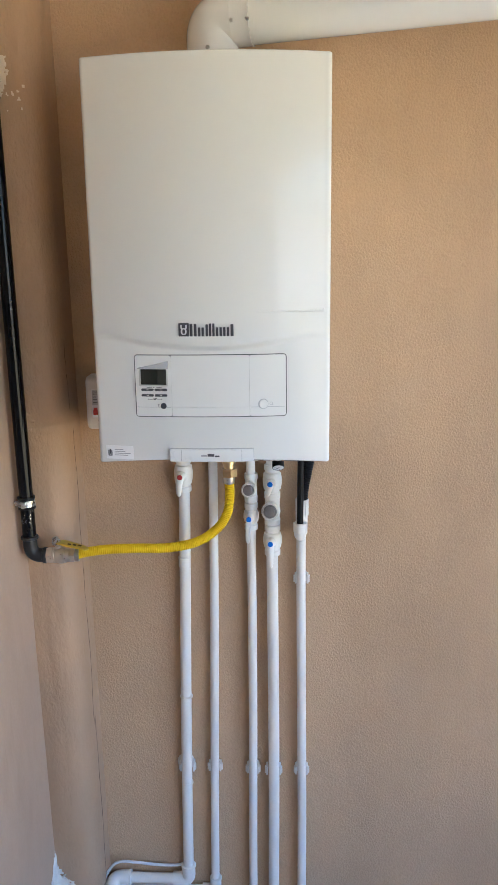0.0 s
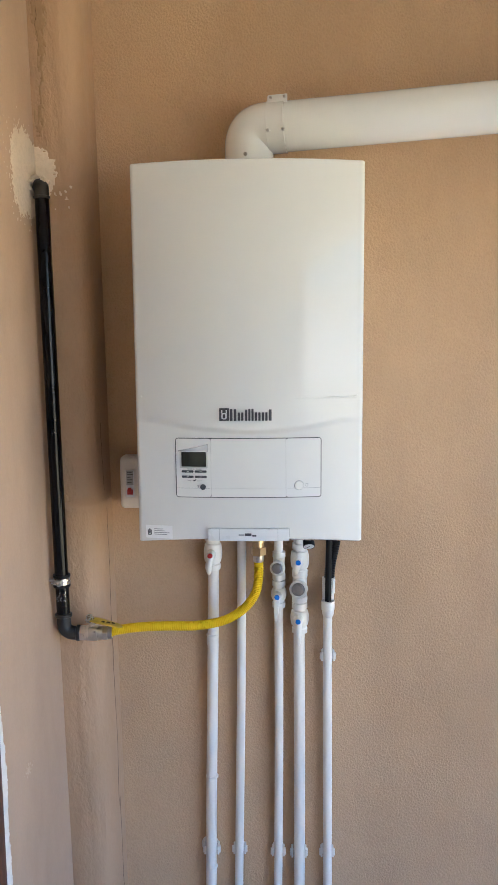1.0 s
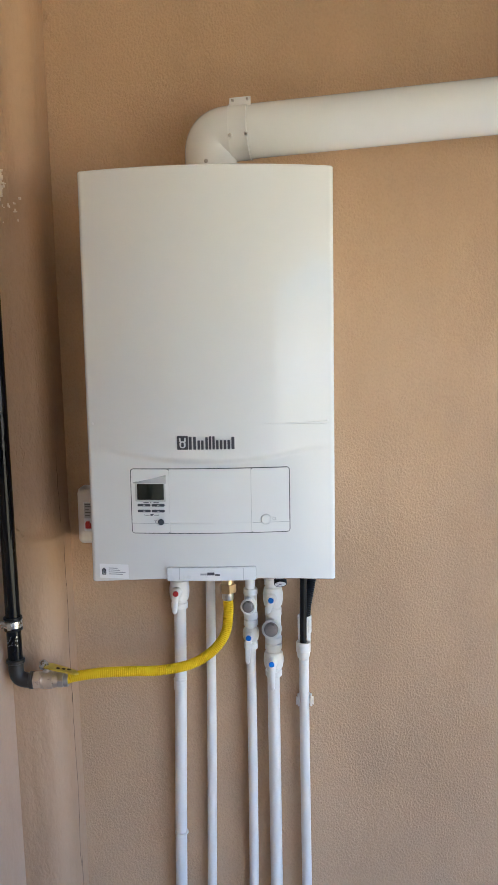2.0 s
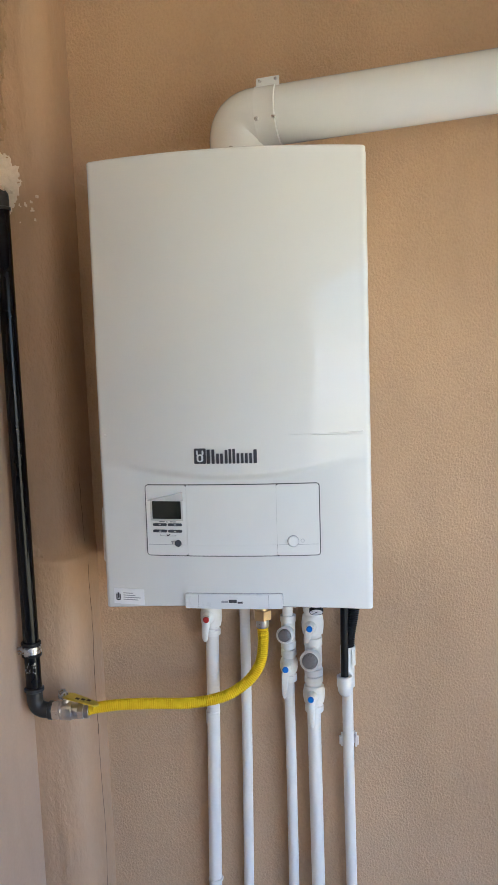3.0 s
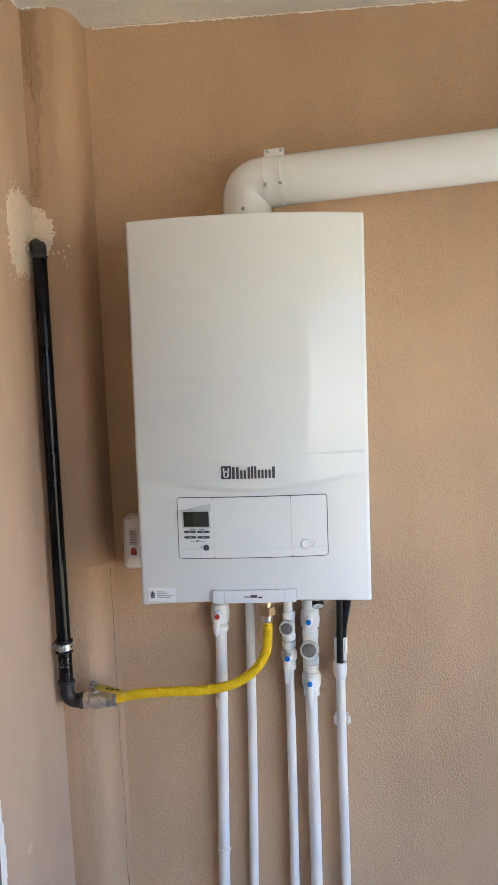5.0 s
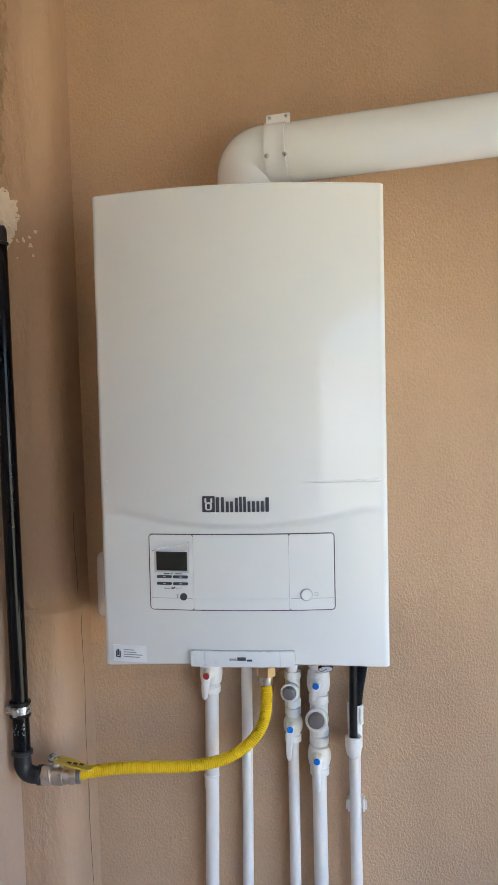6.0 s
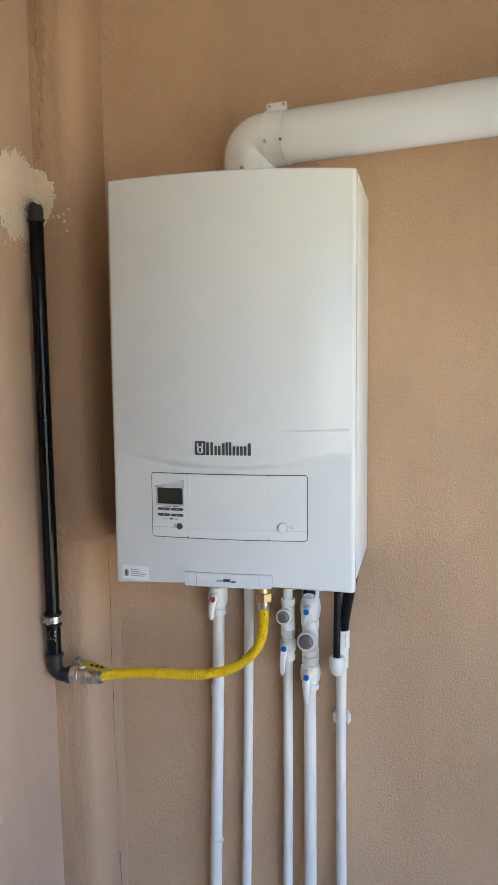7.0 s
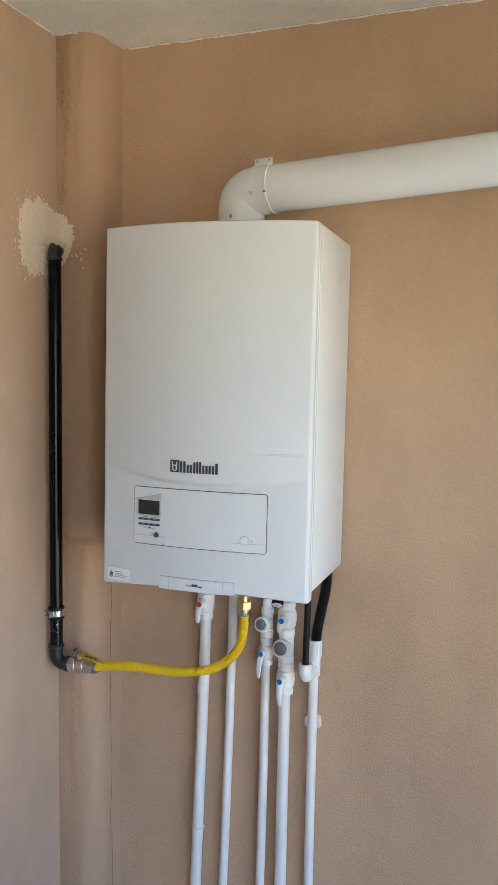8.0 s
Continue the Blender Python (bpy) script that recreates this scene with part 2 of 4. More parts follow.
def left_slab(y0, y1, z0, z1):
    return slab([(left_x(y, z), y, z) for y, z in ((y0, z0), (y1, z0), (y1, z1), (y0, z1))], (-1, 0, 0), 0.16)


REAR, RIGHT = -4.4, 1.5
wall_back = tagged(link_mesh("wall_back", back_slab(-0.75, RIGHT + 0.2, -0.1, TOP + 0.1), WALL), "tan painted wall of rough dripped stucco", "wall", kind="structure")
wall_left = tagged(link_mesh("wall_left", join(left_slab(0.36, DOOR_Y, -0.1, TOP + 0.1), left_slab(DOOR_Y, DOOR_Y - 0.86, 2.06, TOP + 0.1)), WALL_SMOOTH),
                   "tan painted wall of smooth plaster with smears", "wall", kind="structure")
# unseen stretch past the door, split off and darkened to hold back bounce
wall_entry = tagged(link_mesh("wall_entry", left_slab(DOOR_Y - 0.86, REAR - 0.1, -0.1, TOP + 0.1), DARK_UNSEEN_WALL), "unseen wall beyond the door, kept dark to cut bounce light", "wall", kind="structure")
OY0, OY1, OZ0, OZ1 = -4.15, -0.12, 0.30, 2.18
wall_right = tagged(link_mesh("wall_right", join(block(RIGHT, RIGHT + 0.16, OY1, 0.35, -0.1, TOP + 0.1), block(RIGHT, RIGHT + 0.16, REAR, OY0, -0.1, TOP + 0.1),
                                                 block(RIGHT, RIGHT + 0.16, OY0, OY1, -0.1, OZ0), block(RIGHT, RIGHT + 0.16, OY0, OY1, OZ1, TOP + 0.1)), WALL_SMOOTH),
                    "plain tan painted side wall with a wide opening", "wall", kind="structure")
# end wall behind the camera, darkened so it returns little light
wall_rear = tagged(link_mesh("wall_rear", block(-0.9, RIGHT + 0.16, REAR - 0.2, REAR, -0.1, TOP + 0.1), DARK_UNSEEN_WALL), "unseen end wall, kept dark to cut bounce light", "wall", kind="structure")
floor = tagged(link_mesh("floor", block(-0.9, RIGHT + 0.16, REAR - 0.2, 0.5, -0.12, 0.0), FLOOR), "plain beige floor", "floor", kind="structure")
ground = tagged(link_mesh("ground", block(-150, 150, -150, 150, -0.5, -0.13), GROUND), "dry grassy ground outside the opening", "ground", kind="structure")


def top_z(x):
    return TOP + 0.017 * (x + 0.34)


ceiling = tagged(link_mesh("ceiling", slab([(x, y, top_z(x)) for x, y in ((-0.9, REAR - 0.2), (RIGHT + 0.16, REAR - 0.2), (RIGHT + 0.16, 0.5), (-0.9, 0.5))], (0, 0, 1), 0.15), CEILING),
                 "off-white rough plaster ceiling", "ceiling", kind="structure")


def window():
    w = thing("window_1", (RIGHT + 0.08, (OY0 + OY1) / 2, OZ0), "wide white-framed open window in the side wall", "window", kind="structure")
    a, b = RIGHT + 0.05, RIGHT + 0.11
    bars = [block(a, b, OY0, OY0 + 0.05, OZ0, OZ1), block(a, b, OY1 - 0.05, OY1, OZ0, OZ1), block(a, b, OY0 + 0.05, OY1 - 0.05, OZ0, OZ0 + 0.05), block(a, b, OY0 + 0.05, OY1 - 0.05, OZ1 - 0.05, OZ1)]
    part("window_frame", join(*bars), WINDOW_PAINT, w)


window()


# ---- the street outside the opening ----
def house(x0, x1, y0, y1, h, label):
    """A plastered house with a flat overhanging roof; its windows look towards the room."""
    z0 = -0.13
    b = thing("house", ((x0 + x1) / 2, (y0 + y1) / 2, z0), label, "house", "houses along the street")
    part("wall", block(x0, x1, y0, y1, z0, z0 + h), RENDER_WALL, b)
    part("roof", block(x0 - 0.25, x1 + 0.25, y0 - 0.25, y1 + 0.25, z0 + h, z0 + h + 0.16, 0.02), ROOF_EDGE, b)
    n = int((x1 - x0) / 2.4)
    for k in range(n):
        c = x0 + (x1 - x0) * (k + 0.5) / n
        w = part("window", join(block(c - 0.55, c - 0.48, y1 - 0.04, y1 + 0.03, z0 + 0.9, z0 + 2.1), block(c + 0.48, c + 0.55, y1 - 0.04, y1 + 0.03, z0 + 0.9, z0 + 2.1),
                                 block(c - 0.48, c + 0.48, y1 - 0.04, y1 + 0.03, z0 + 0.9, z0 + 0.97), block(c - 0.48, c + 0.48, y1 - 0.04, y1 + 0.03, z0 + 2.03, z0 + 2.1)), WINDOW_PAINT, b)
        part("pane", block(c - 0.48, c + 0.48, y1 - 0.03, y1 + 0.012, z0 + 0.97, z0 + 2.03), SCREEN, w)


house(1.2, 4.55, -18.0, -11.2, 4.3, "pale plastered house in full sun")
for hx, hy, hw, hh in ((10.6, -24.0, 1.2, 2.9), (13.0, -25.0, 2.2, 2.5), (16.5, -26.0, 1.1, 3.0), (19.0, -27.0, 2.6, 2.3), (23.5, -25.0, 1.6, 2.8), (27.5, -26.0, 3.0, 2.5), (35.0, -24.0, 1.8, 3.0), (42.0, -22.0, 4.0, 2.7)):
    house(hx, hx + hw, hy - 5.0, hy, hh, "low pale plastered house far down the street")


# ---- corner casing, door, patches ----
def casing():
    """The rounded plaster casing in the corner: a box with one round edge, thicker below its lip."""
    c = thing("corner_casing", (-0.40, 0.25, 0.0), "rounded tan plaster casing filling the room corner", "casing", kind="structure")
    bm = bmesh.new()
    rows = []
    nz = 330
    def outline(z):
        jx, kx = left_x(0.195, z), -0.3365 - 0.012 * (z - 1.2)
        fat = 0.007 * (1 - min(1, max(0, (z - 1.350) / 0.010)))
        fat += 0.006 * math.exp(-((z - 1.352) / 0.011) ** 2)
        pts = []
        fy = 0.196 - fat
        pts.append((jx - 0.02, fy))
        for s in range(1, 9):
            pts.append((jx + (0.052 * s / 8), fy - 0.002 * math.sin(s / 8 * math.pi)))
        x1, y1 = jx + 0.052, fy
        x2, y2 = kx - 0.006 + fat * 0.5, 0.256
        xm, ym = x2 - 0.005, y1 + 0.004
        for s in range(1, 13):
            q = s / 12
            pts.append(((1 - q) ** 2 * x1 + 2 * q * (1 - q) * xm + q * q * x2, (1 - q) ** 2 * y1 + 2 * q * (1 - q) * ym + q * q * y2))
        for s in range(1, 7):
            q = s / 6
            pts.append((x2 + (kx + 0.004 - x2) * q ** 2, y2 + (back_y(kx, z) + 0.01 - y2) * q))
        return pts

    for i in range(nz + 1):
        z = TOP * i / nz
        pts = outline(z)
        row = []
        for k, (x, y) in enumerate(pts):
            n1 = noise.noise(Vector((k * 0.35, z * 5, 1.0))) * 0.0022 + noise.noise(Vector((k * 1.1, z * 22, 7.0))) * 0.0009
            row.append(bm.verts.new((x + n1 * 0.5, y + n1, z)))
        rows.append(row)
    def strip(k0, k1):
        b = bmesh.new()
        grid = [[b.verts.new(v.co) for v in row[k0:k1 + 1]] for row in rows]
        for u, w in zip(grid, grid[1:]):
            for k in range(len(u) - 1):
                b.faces.new((u[k], u[k + 1], w[k + 1], w[k]))
        return b

    part("casing_front", strip(0, 8), WALL_DRIP, c, "rough dripped plaster strip", smooth=60)
    part("casing_side", strip(8, len(rows[0]) - 1), WALL_CORNER, c, "smooth rounded plaster side", smooth=60)
    bm.free()
    # hairline cracks down the side
    def hair(z0, z1, off, width, seed):
        b = bmesh.new()
        prev = None
        n = 110
        for i in range(n + 1):
            z = z0 + (z1 - z0) * i / n
            y = 0.258 + off + 0.008 * noise.noise(Vector((seed, z * 7, 0))) + 0.0030 * noise.noise(Vector((seed, z * 45, 3)))
            side = outline(z)[8:]
            x = max(a[0] + (b2[0] - a[0]) * (y - a[1]) / (b2[1] - a[1]) for a, b2 in zip(side, side[1:]) if a[1] <= y <= b2[1]) + 0.0022
            w = width * (0.25 + 1.5 * abs(noise.noise(Vector((seed, z * 30, 9))))) * min(1, i / 5 + 0.1, (n - i) / 5 + 0.1)
            a = [b.verts.new((x, y - w, z)), b.verts.new((x + 0.0006, y, z)), b.verts.new((x, y + w, z))]
            if prev:
                b.faces.new((prev[0], prev[1], a[1], a[0]))
                b.faces.new((prev[1], prev[2], a[2], a[1]))
            prev = a
        return b
    part("crack", hair(0.98, 1.335, -0.004, 0.0009, 2.0), CRACK, c, "dark hairline crack")
    part("crack", hair(0.60, 1.00, -0.002, 0.0007, 3.0), CRACK, c, "dark hairline crack")
    part("crack", hair(0.17, 0.62, 0.002, 0.0012, 5.0), CRACK, c, "dark hairline crack")
    part("crack", hair(1.375, 1.53, -0.008, 0.0010, 8.0), CRACK, c, "dark hairline crack")
    return c


corner_casing = casing()


def ragged(place, u0, u1, v0, v1, inside, cell, thick, seed):
    """A thin ragged coat: cells of a grid that the shape and a noise let stand. place(u, v, h) gives the world place."""
    bm = bmesh.new()
    nu, nv = int((u1 - u0) / cell), int((v1 - v0) / cell)
    keep = {(i, j) for i in range(nu) for j in range(nv) if inside(u0 + (i + 0.5) * cell, v0 + (j + 0.5) * cell) > 0}
    verts = {}

    def vert(i, j, top):
        if (i, j, top) not in verts:
            u, v = u0 + i * cell, v0 + j * cell
            rim = any(k not in keep for k in ((i, j), (i - 1, j), (i, j - 1), (i - 1, j - 1)))
            h = (thick * (0.35 if rim else 1.0 + 0.35 * noise.noise(Vector((u * 60, v * 60, seed))))) if top else -0.004
            jit = 0.3 * cell
            u += jit * noise.noise(Vector((u * 300, v * 300, seed)))
            v += jit * noise.noise(Vector((u * 300, v * 300, seed + 5)))
            verts[i, j, top] = bm.verts.new(place(u, v, h))
        return verts[i, j, top]

    for i, j in keep:
        bm.faces.new([vert(i + a, j + b, True) for a, b in ((0, 0), (1, 0), (1, 1), (0, 1))])
        for di, dj, p, q in ((1, 0, (1, 0), (1, 1)), (-1, 0, (0, 1), (0, 0)), (0, 1, (1, 1), (0, 1)), (0, -1, (0, 0), (1, 0))):
            if (i + di, j + dj) not in keep:
                bm.faces.new((vert(i + p[0], j + p[1], True), vert(i + p[0], j + p[1], False), vert(i + q[0], j + q[1], False), vert(i + q[0], j + q[1], True)))
    return bm


def on_left(u, v, h):
    return (left_x(u, v) + h, u, v)


def on_casing(u, v, h):
    return (u, 0.1945 - h, v)


def rough_edge(u, v, s, fine=110.0, amp=1.0):
    return amp * (0.55 * noise.noise(Vector((u * fine, v * fine, s))) + 0.35 * noise.noise(Vector((u * 35, v * 35, s + 3))))


def patch_wall(u, v):
    d = 1 - (abs((u - 0.130) / 0.076) ** 3 + abs((v - 2.054) / 0.084) ** 3) ** (1 / 3)
    return d + 0.30 * rough_edge(u, v, 1.0, 150)


def patch_casing(u, v):
    d = 1 - math.hypot((u + 0.455) / 0.043, (v - 2.062) / 0.062)
    return d + 0.30 * rough_edge(u, v, 4.0, 160)


def flecks(u, v):
    d = 1 - math.hypot((u + 0.40) / 0.035, (v - 2.03) / 0.05)
    return noise.noise(Vector((u * 170, v * 120, 11))) + 0.30 * d - 0.70


part("plaster_patch", ragged(on_left, 0.03, 0.196, 1.96, 2.17, patch_wall, 0.0022, 0.0016, 1.0), FILLER, wall_left, "pale bare plaster patch round the gas pipe")
part("plaster_patch", ragged(on_casing, -0.462, -0.395, 1.99, 2.17, patch_casing, 0.0022, 0.0022, 2.0), FILLER, corner_casing, "pale bare plaster patch with ragged edge")
part("plaster_flecks", ragged(on_casing, -0.44, -0.375, 1.98, 2.09, flecks, 0.0022, 0.0022, 3.0), FILLER, corner_casing, "pale plaster flecks")


def wall_flecks(u, v):
    d = math.hypot((u - 0.118) / 0.085, (v - 2.055) / 0.105)
    return noise.noise(Vector((u * 230, v * 130, 41))) - 0.42 - 0.55 * max(0, d - 0.85)


part("plaster_flecks", ragged(on_left, 0.0, 0.19, 1.89, 2.23, wall_flecks, 0.0018, 0.0012, 41.0), FILLER, wall_left, "pale plaster flecks")


def lip_lump(u, v):
    return 1 - math.hypot((u + 0.428) / 0.020, (v - 1.372 + 0.5 * (u + 0.428)) / 0.016) + 0.6 * noise.noise(Vector((u * 120, v * 120, 51)))


part("plaster_lump", ragged(on_casing, -0.458, -0.395, 1.34, 1.405, lip_lump, 0.0022, 0.0062, 51.0), WALL_DRIP, corner_casing, "rough lump of plaster on the lip", smooth=80)


def run_stain(u, v):
    """A brown run down the inner edge of the casing, broken up towards its foot."""
    w = 0.019 * (v - 2.15) / 0.35 + 0.010 * noise.noise(Vector((0, v * 9, 21)))
    return w - abs(u + 0.437 - 0.004 * math.sin(v * 17)) + 0.013 * noise.noise(Vector((u * 210, v * 45, 22))) + 0.005 * noise.noise(Vector((u * 400, v * 160, 25)))


part("run_stain", ragged(on_casing, -0.454, -0.405, 2.14, 2.515, run_stain, 0.0018, 0.0020, 31.0), STAIN, corner_casing, "brown run stain down the plaster")


def top_crack(z, drop, seed):
    pts = [on_casing(-0.452 + 0.05 * k / 12, z - drop * k / 12 + 0.005 * noise.noise(Vector((k * 0.45, seed, 3))), 0.0022) for k in range(13)]
    return sweep(pts, [0.0003 + 0.0007 * abs(noise.noise(Vector((k * 0.6, seed, 8)))) for k in range(13)], 6)


part("crack", top_crack(2.502, 0.006, 1.0), STAIN, corner_casing, "brown hairline crack")


def side_crack(z0, z1, u, seed):
    pts = [on_casing(u + 0.006 * noise.noise(Vector((k * 0.22, seed, 3))), z0 + (z1 - z0) * k / 30, 0.0026) for k in range(31)]
    return sweep(pts, [0.0002 + 0.0008 * abs(noise.noise(Vector((k * 0.4, seed, 8)))) * min(1, k / 6, (30 - k) / 6) for k in range(31)], 6)


part("crack", side_crack(2.33, 2.47, -0.4400, 2.0), CRACK, corner_casing, "dark crack down the stained plaster")
part("crack", side_crack(2.40, 2.50, -0.4180, 5.0), STAIN, corner_casing, "brown hairline crack")


def low_wall(u, v):
    return (0.290 - v) / 0.05 - abs(u - 0.188) / 0.034 + 0.5 * rough_edge(u, v, 6.0, 150)


def low_casing(u, v):
    return (0.262 - v) / 0.05 - (u + 0.44) / 0.05 + 0.6 * rough_edge(u, v, 7.0, 150)


part("plaster_patch", ragged(on_left, 0.12, 0.196, 0.05, 0.31, low_wall, 0.0024, 0.003, 6.0), WHITE_FILLER, wall_left, "white chipped plaster patch")
part("plaster_patch", ragged(on_casing, -0.446, -0.380, 0.05, 0.29, low_casing, 0.0024, 0.010, 7.0), WHITE_FILLER, corner_casing, "white chipped plaster patch")


def edge_filler(u, v):
    w = 0.025 + 0.010 * noise.noise(Vector((v * 6, 0, 1))) + 0.006 * noise.noise(Vector((v * 45, 0, 2))) + 0.003 * noise.noise(Vector((v * 160, 0, 4)))
    return w - (u - DOOR_Y)


part("filler_strip", ragged(on_left, DOOR_Y + 0.001, DOOR_Y + 0.05, 0.0, 2.1, edge_filler, 0.003, 0.0018, 9.0), WHITE_FILLER, wall_left, "ragged white filler along the door frame")


def smear(u, v):
    return 0.30 - math.hypot((u + 0.050) / 0.040, (v - 0.860) / 0.022) + 0.9 * noise.noise(Vector((u * 190, v * 230, 3)))


part("filler_smear", ragged(on_left, -0.12, 0.02, 0.825, 0.895, smear, 0.0018, 0.0005, 12.0), SMEAR, wall_left, "small pale filler smear")


def on_back(u, v, h):
    v = v + top_z(u) - TOP
    return (u, back_y(u, v) - h, v)


def paint_line(u, v):
    return v - TOP + 0.0046 + 0.0028 * noise.noise(Vector((u * 25, 0, 2))) + 0.0020 * noise.noise(Vector((u * 110, 0, 5)))


part("paint_edge", ragged(on_back, -0.335, 0.8, TOP - 0.0110, TOP - 0.0004, paint_line, 0.0011, 0.0009, 14.0), CEILING, wall_back, "uneven white paint edge under the ceiling")
part("paint_edge", ragged(on_left, -0.5, 0.19, TOP - 0.0110, TOP - 0.0004, paint_line, 0.0011, 0.0009, 15.0), CEILING, wall_left, "uneven white paint edge under the ceiling")
part("paint_edge", ragged(on_casing, -0.458, -0.405, TOP - 0.0110, TOP - 0.0004, paint_line, 0.0011, 0.0042, 16.0), CEILING, corner_casing, "uneven white paint edge under the ceiling")


def door():
    d = thing("door_1", (left_x(-0.6, 1.0), DOOR_Y - 0.43, 0.0), "dark brown wooden door in a brown frame", "door", kind="structure")
    x = left_x(DOOR_Y, 1.0)
    a, b = DOOR_Y - 0.001, DOOR_Y - 0.859
    part("door_frame", join(block(x - 0.14, x + 0.006, a - 0.068, a, 0, 2.059, 0.003), block(x - 0.14, x + 0.006, b, b + 0.068, 0, 2.059, 0.003),
                            block(x - 0.14, x + 0.006, b + 0.068, a - 0.068, 1.99, 2.059, 0.003)), WOOD, d)
    leaf = part("door_leaf", block(x - 0.075, x - 0.035, b + 0.070, a - 0.070, 0.006, 1.988, 0.003), WOOD, d)
    part("door_handle", join(lathe((x - 0.035, b + 0.13, 1.02), (1, 0, 0), [(0, 0.024), (0.006, 0.024), (0.007, 0.010), (0.05, 0.010)]),
                             sweep([(x + 0.012, b + 0.13, 1.02), (x + 0.016, b + 0.20, 1.02), (x + 0.014, b + 0.25, 1.018)], 0.009, 12)), STEEL, leaf, "steel lever handle")


door()


# ---- boiler ----
HALF, BOT, CAP = 0.2208, 1.3192, 2.046
BOW, LOW_BOW = 0.036, 0.024


def lip(x):
    return 1.545 + 0.021 * min(1.0, (x / 0.18) ** 2)


def face_y(x, z):
    """The bowed front: above the curved lip it stands out further than the flatter panel below."""
    s = min(1.0, max(0.0, (lip(x) + 0.003 - z) / 0.014))
    bow = BOW + (LOW_BOW - BOW) * s * s * (3 - 2 * s)
    return -bow * (1 - (x / HALF) ** 2)


def bow_sheet(x0, x1, z0, z1, off, thick, corner=0.0, step=0.008):
    """A thin plate that follows the bowed front, off metres proud of it."""
    bm = bmesh.new()
    n = max(1, int((x1 - x0) / step))
    xs = [x0 + (x1 - x0) * k / n for k in range(n + 1)]
    if corner:
        arc = [corner * (1 - math.cos(q)) for q in (math.pi / 2 * k / 5 for k in range(6))]
        xs = sorted({round(v, 6) for v in [x0 + a for a in arc] + [x1 - a for a in arc] + [v for v in xs if x0 + corner < v < x1 - corner]})
    cols = []
    for x in xs:
        e = min(x - x0, x1 - x)
        cut = corner - math.sqrt(max(0, corner ** 2 - (corner - e) ** 2)) if corner and e < corner else 0
        cols.append([bm.verts.new((x, face_y(x, z) - o, z)) for z, o in ((z0 + cut, off), (z1 - cut, off), (z1 - cut, off - thick), (z0 + cut, off - thick))])
    for u, w in zip(cols, cols[1:]):
        for k in range(4):
            bm.faces.new((u[k], u[(k + 1) % 4], w[(k + 1) % 4], w[k]))
    bm.faces.new(cols[0])
    bm.faces.new(cols[-1])
    return bm


def front_shell():
    bm = bmesh.new()
    r = 0.009

    def outline(z, inset):
        pts = []
        xe = HALF - r
        n = 64
        xs = [-xe + 2 * xe * k / n for k in range(n + 1)]
        face = [(x, face_y(x, z)) for x in xs]
        ye = face_y(xe, z)
        arc = []
        for k in range(1, 7):
            q = math.pi / 2 * k / 6
            arc.append((xe + r * math.sin(q), ye + r * (1 - math.cos(q)) * 1.15))
        back = [(HALF, 0.0155), (HALF - 0.0022, 0.0175), (HALF - 0.0022, 0.0195), (HALF, 0.0215), (HALF, 0.028), (HALF - 0.003, 0.0295)]
        right = arc + back
        left = [(-x, y) for x, y in reversed(right)]
        pts = left + face + right
        return [(x * (1 - inset / HALF), y + inset, z) for x, y in pts]

    rows = [(BOT, 0.0030), (BOT + 0.0007, 0.0012), (BOT + 0.0026, 0.0)]
    z = BOT + 0.008
    while z < CAP - 0.006:
        rows.append((z, 0.0))
        z += 0.0018 if 1.52 < z < 1.612 else 0.02
    rows += [(CAP - 0.0026, 0.0), (CAP - 0.0007, 0.0012), (CAP, 0.0030)]
    def arch(p):
        """The bottom edge rises towards the middle."""
        rise = 0.0115 * max(0, 1 - (p[0] / HALF) ** 2)
        return (p[0], p[1], p[2] + rise * max(0, 1 - (p[2] - BOT) / 0.06))

    rings = [[bm.verts.new(arch(p)) for p in outline(z, i)] for z, i in rows]
    for u, w in zip(rings, rings[1:]):
        for k in range(len(u) - 1):
            bm.faces.new((u[k], u[k + 1], w[k + 1], w[k]))
    bm.faces.new(rings[0])
    bm.faces.new(rings[-1])
    return bm


def crease(x0, x1, z):
    """A slender raised ridge on the front that swells from a point to a blunt end."""
    bm = bmesh.new()
    rows = []
    n = 24
    for k in range(n + 1):
        q = k / n
        x = x0 + (x1 - x0) * q
        h, o = 0.0004 + 0.0021 * q, 0.0003 + 0.0016 * min(1, q * 1.6)
        if k == n:
            h, o = h * 0.5, 0.0004
        rows.append([bm.verts.new((x, face_y(x, z) - d, z + a)) for a, d in ((-h * 1.6, -0.0006), (-h * 0.5, o), (h * 0.5, o), (h, -0.0006))])
    for u, w in zip(rows, rows[1:]):
        for k in range(3):
            bm.faces.new((u[k], u[k + 1], w[k + 1], w[k]))
    bm.faces.new(rows[0])
    bm.faces.new(rows[-1])
    return bm


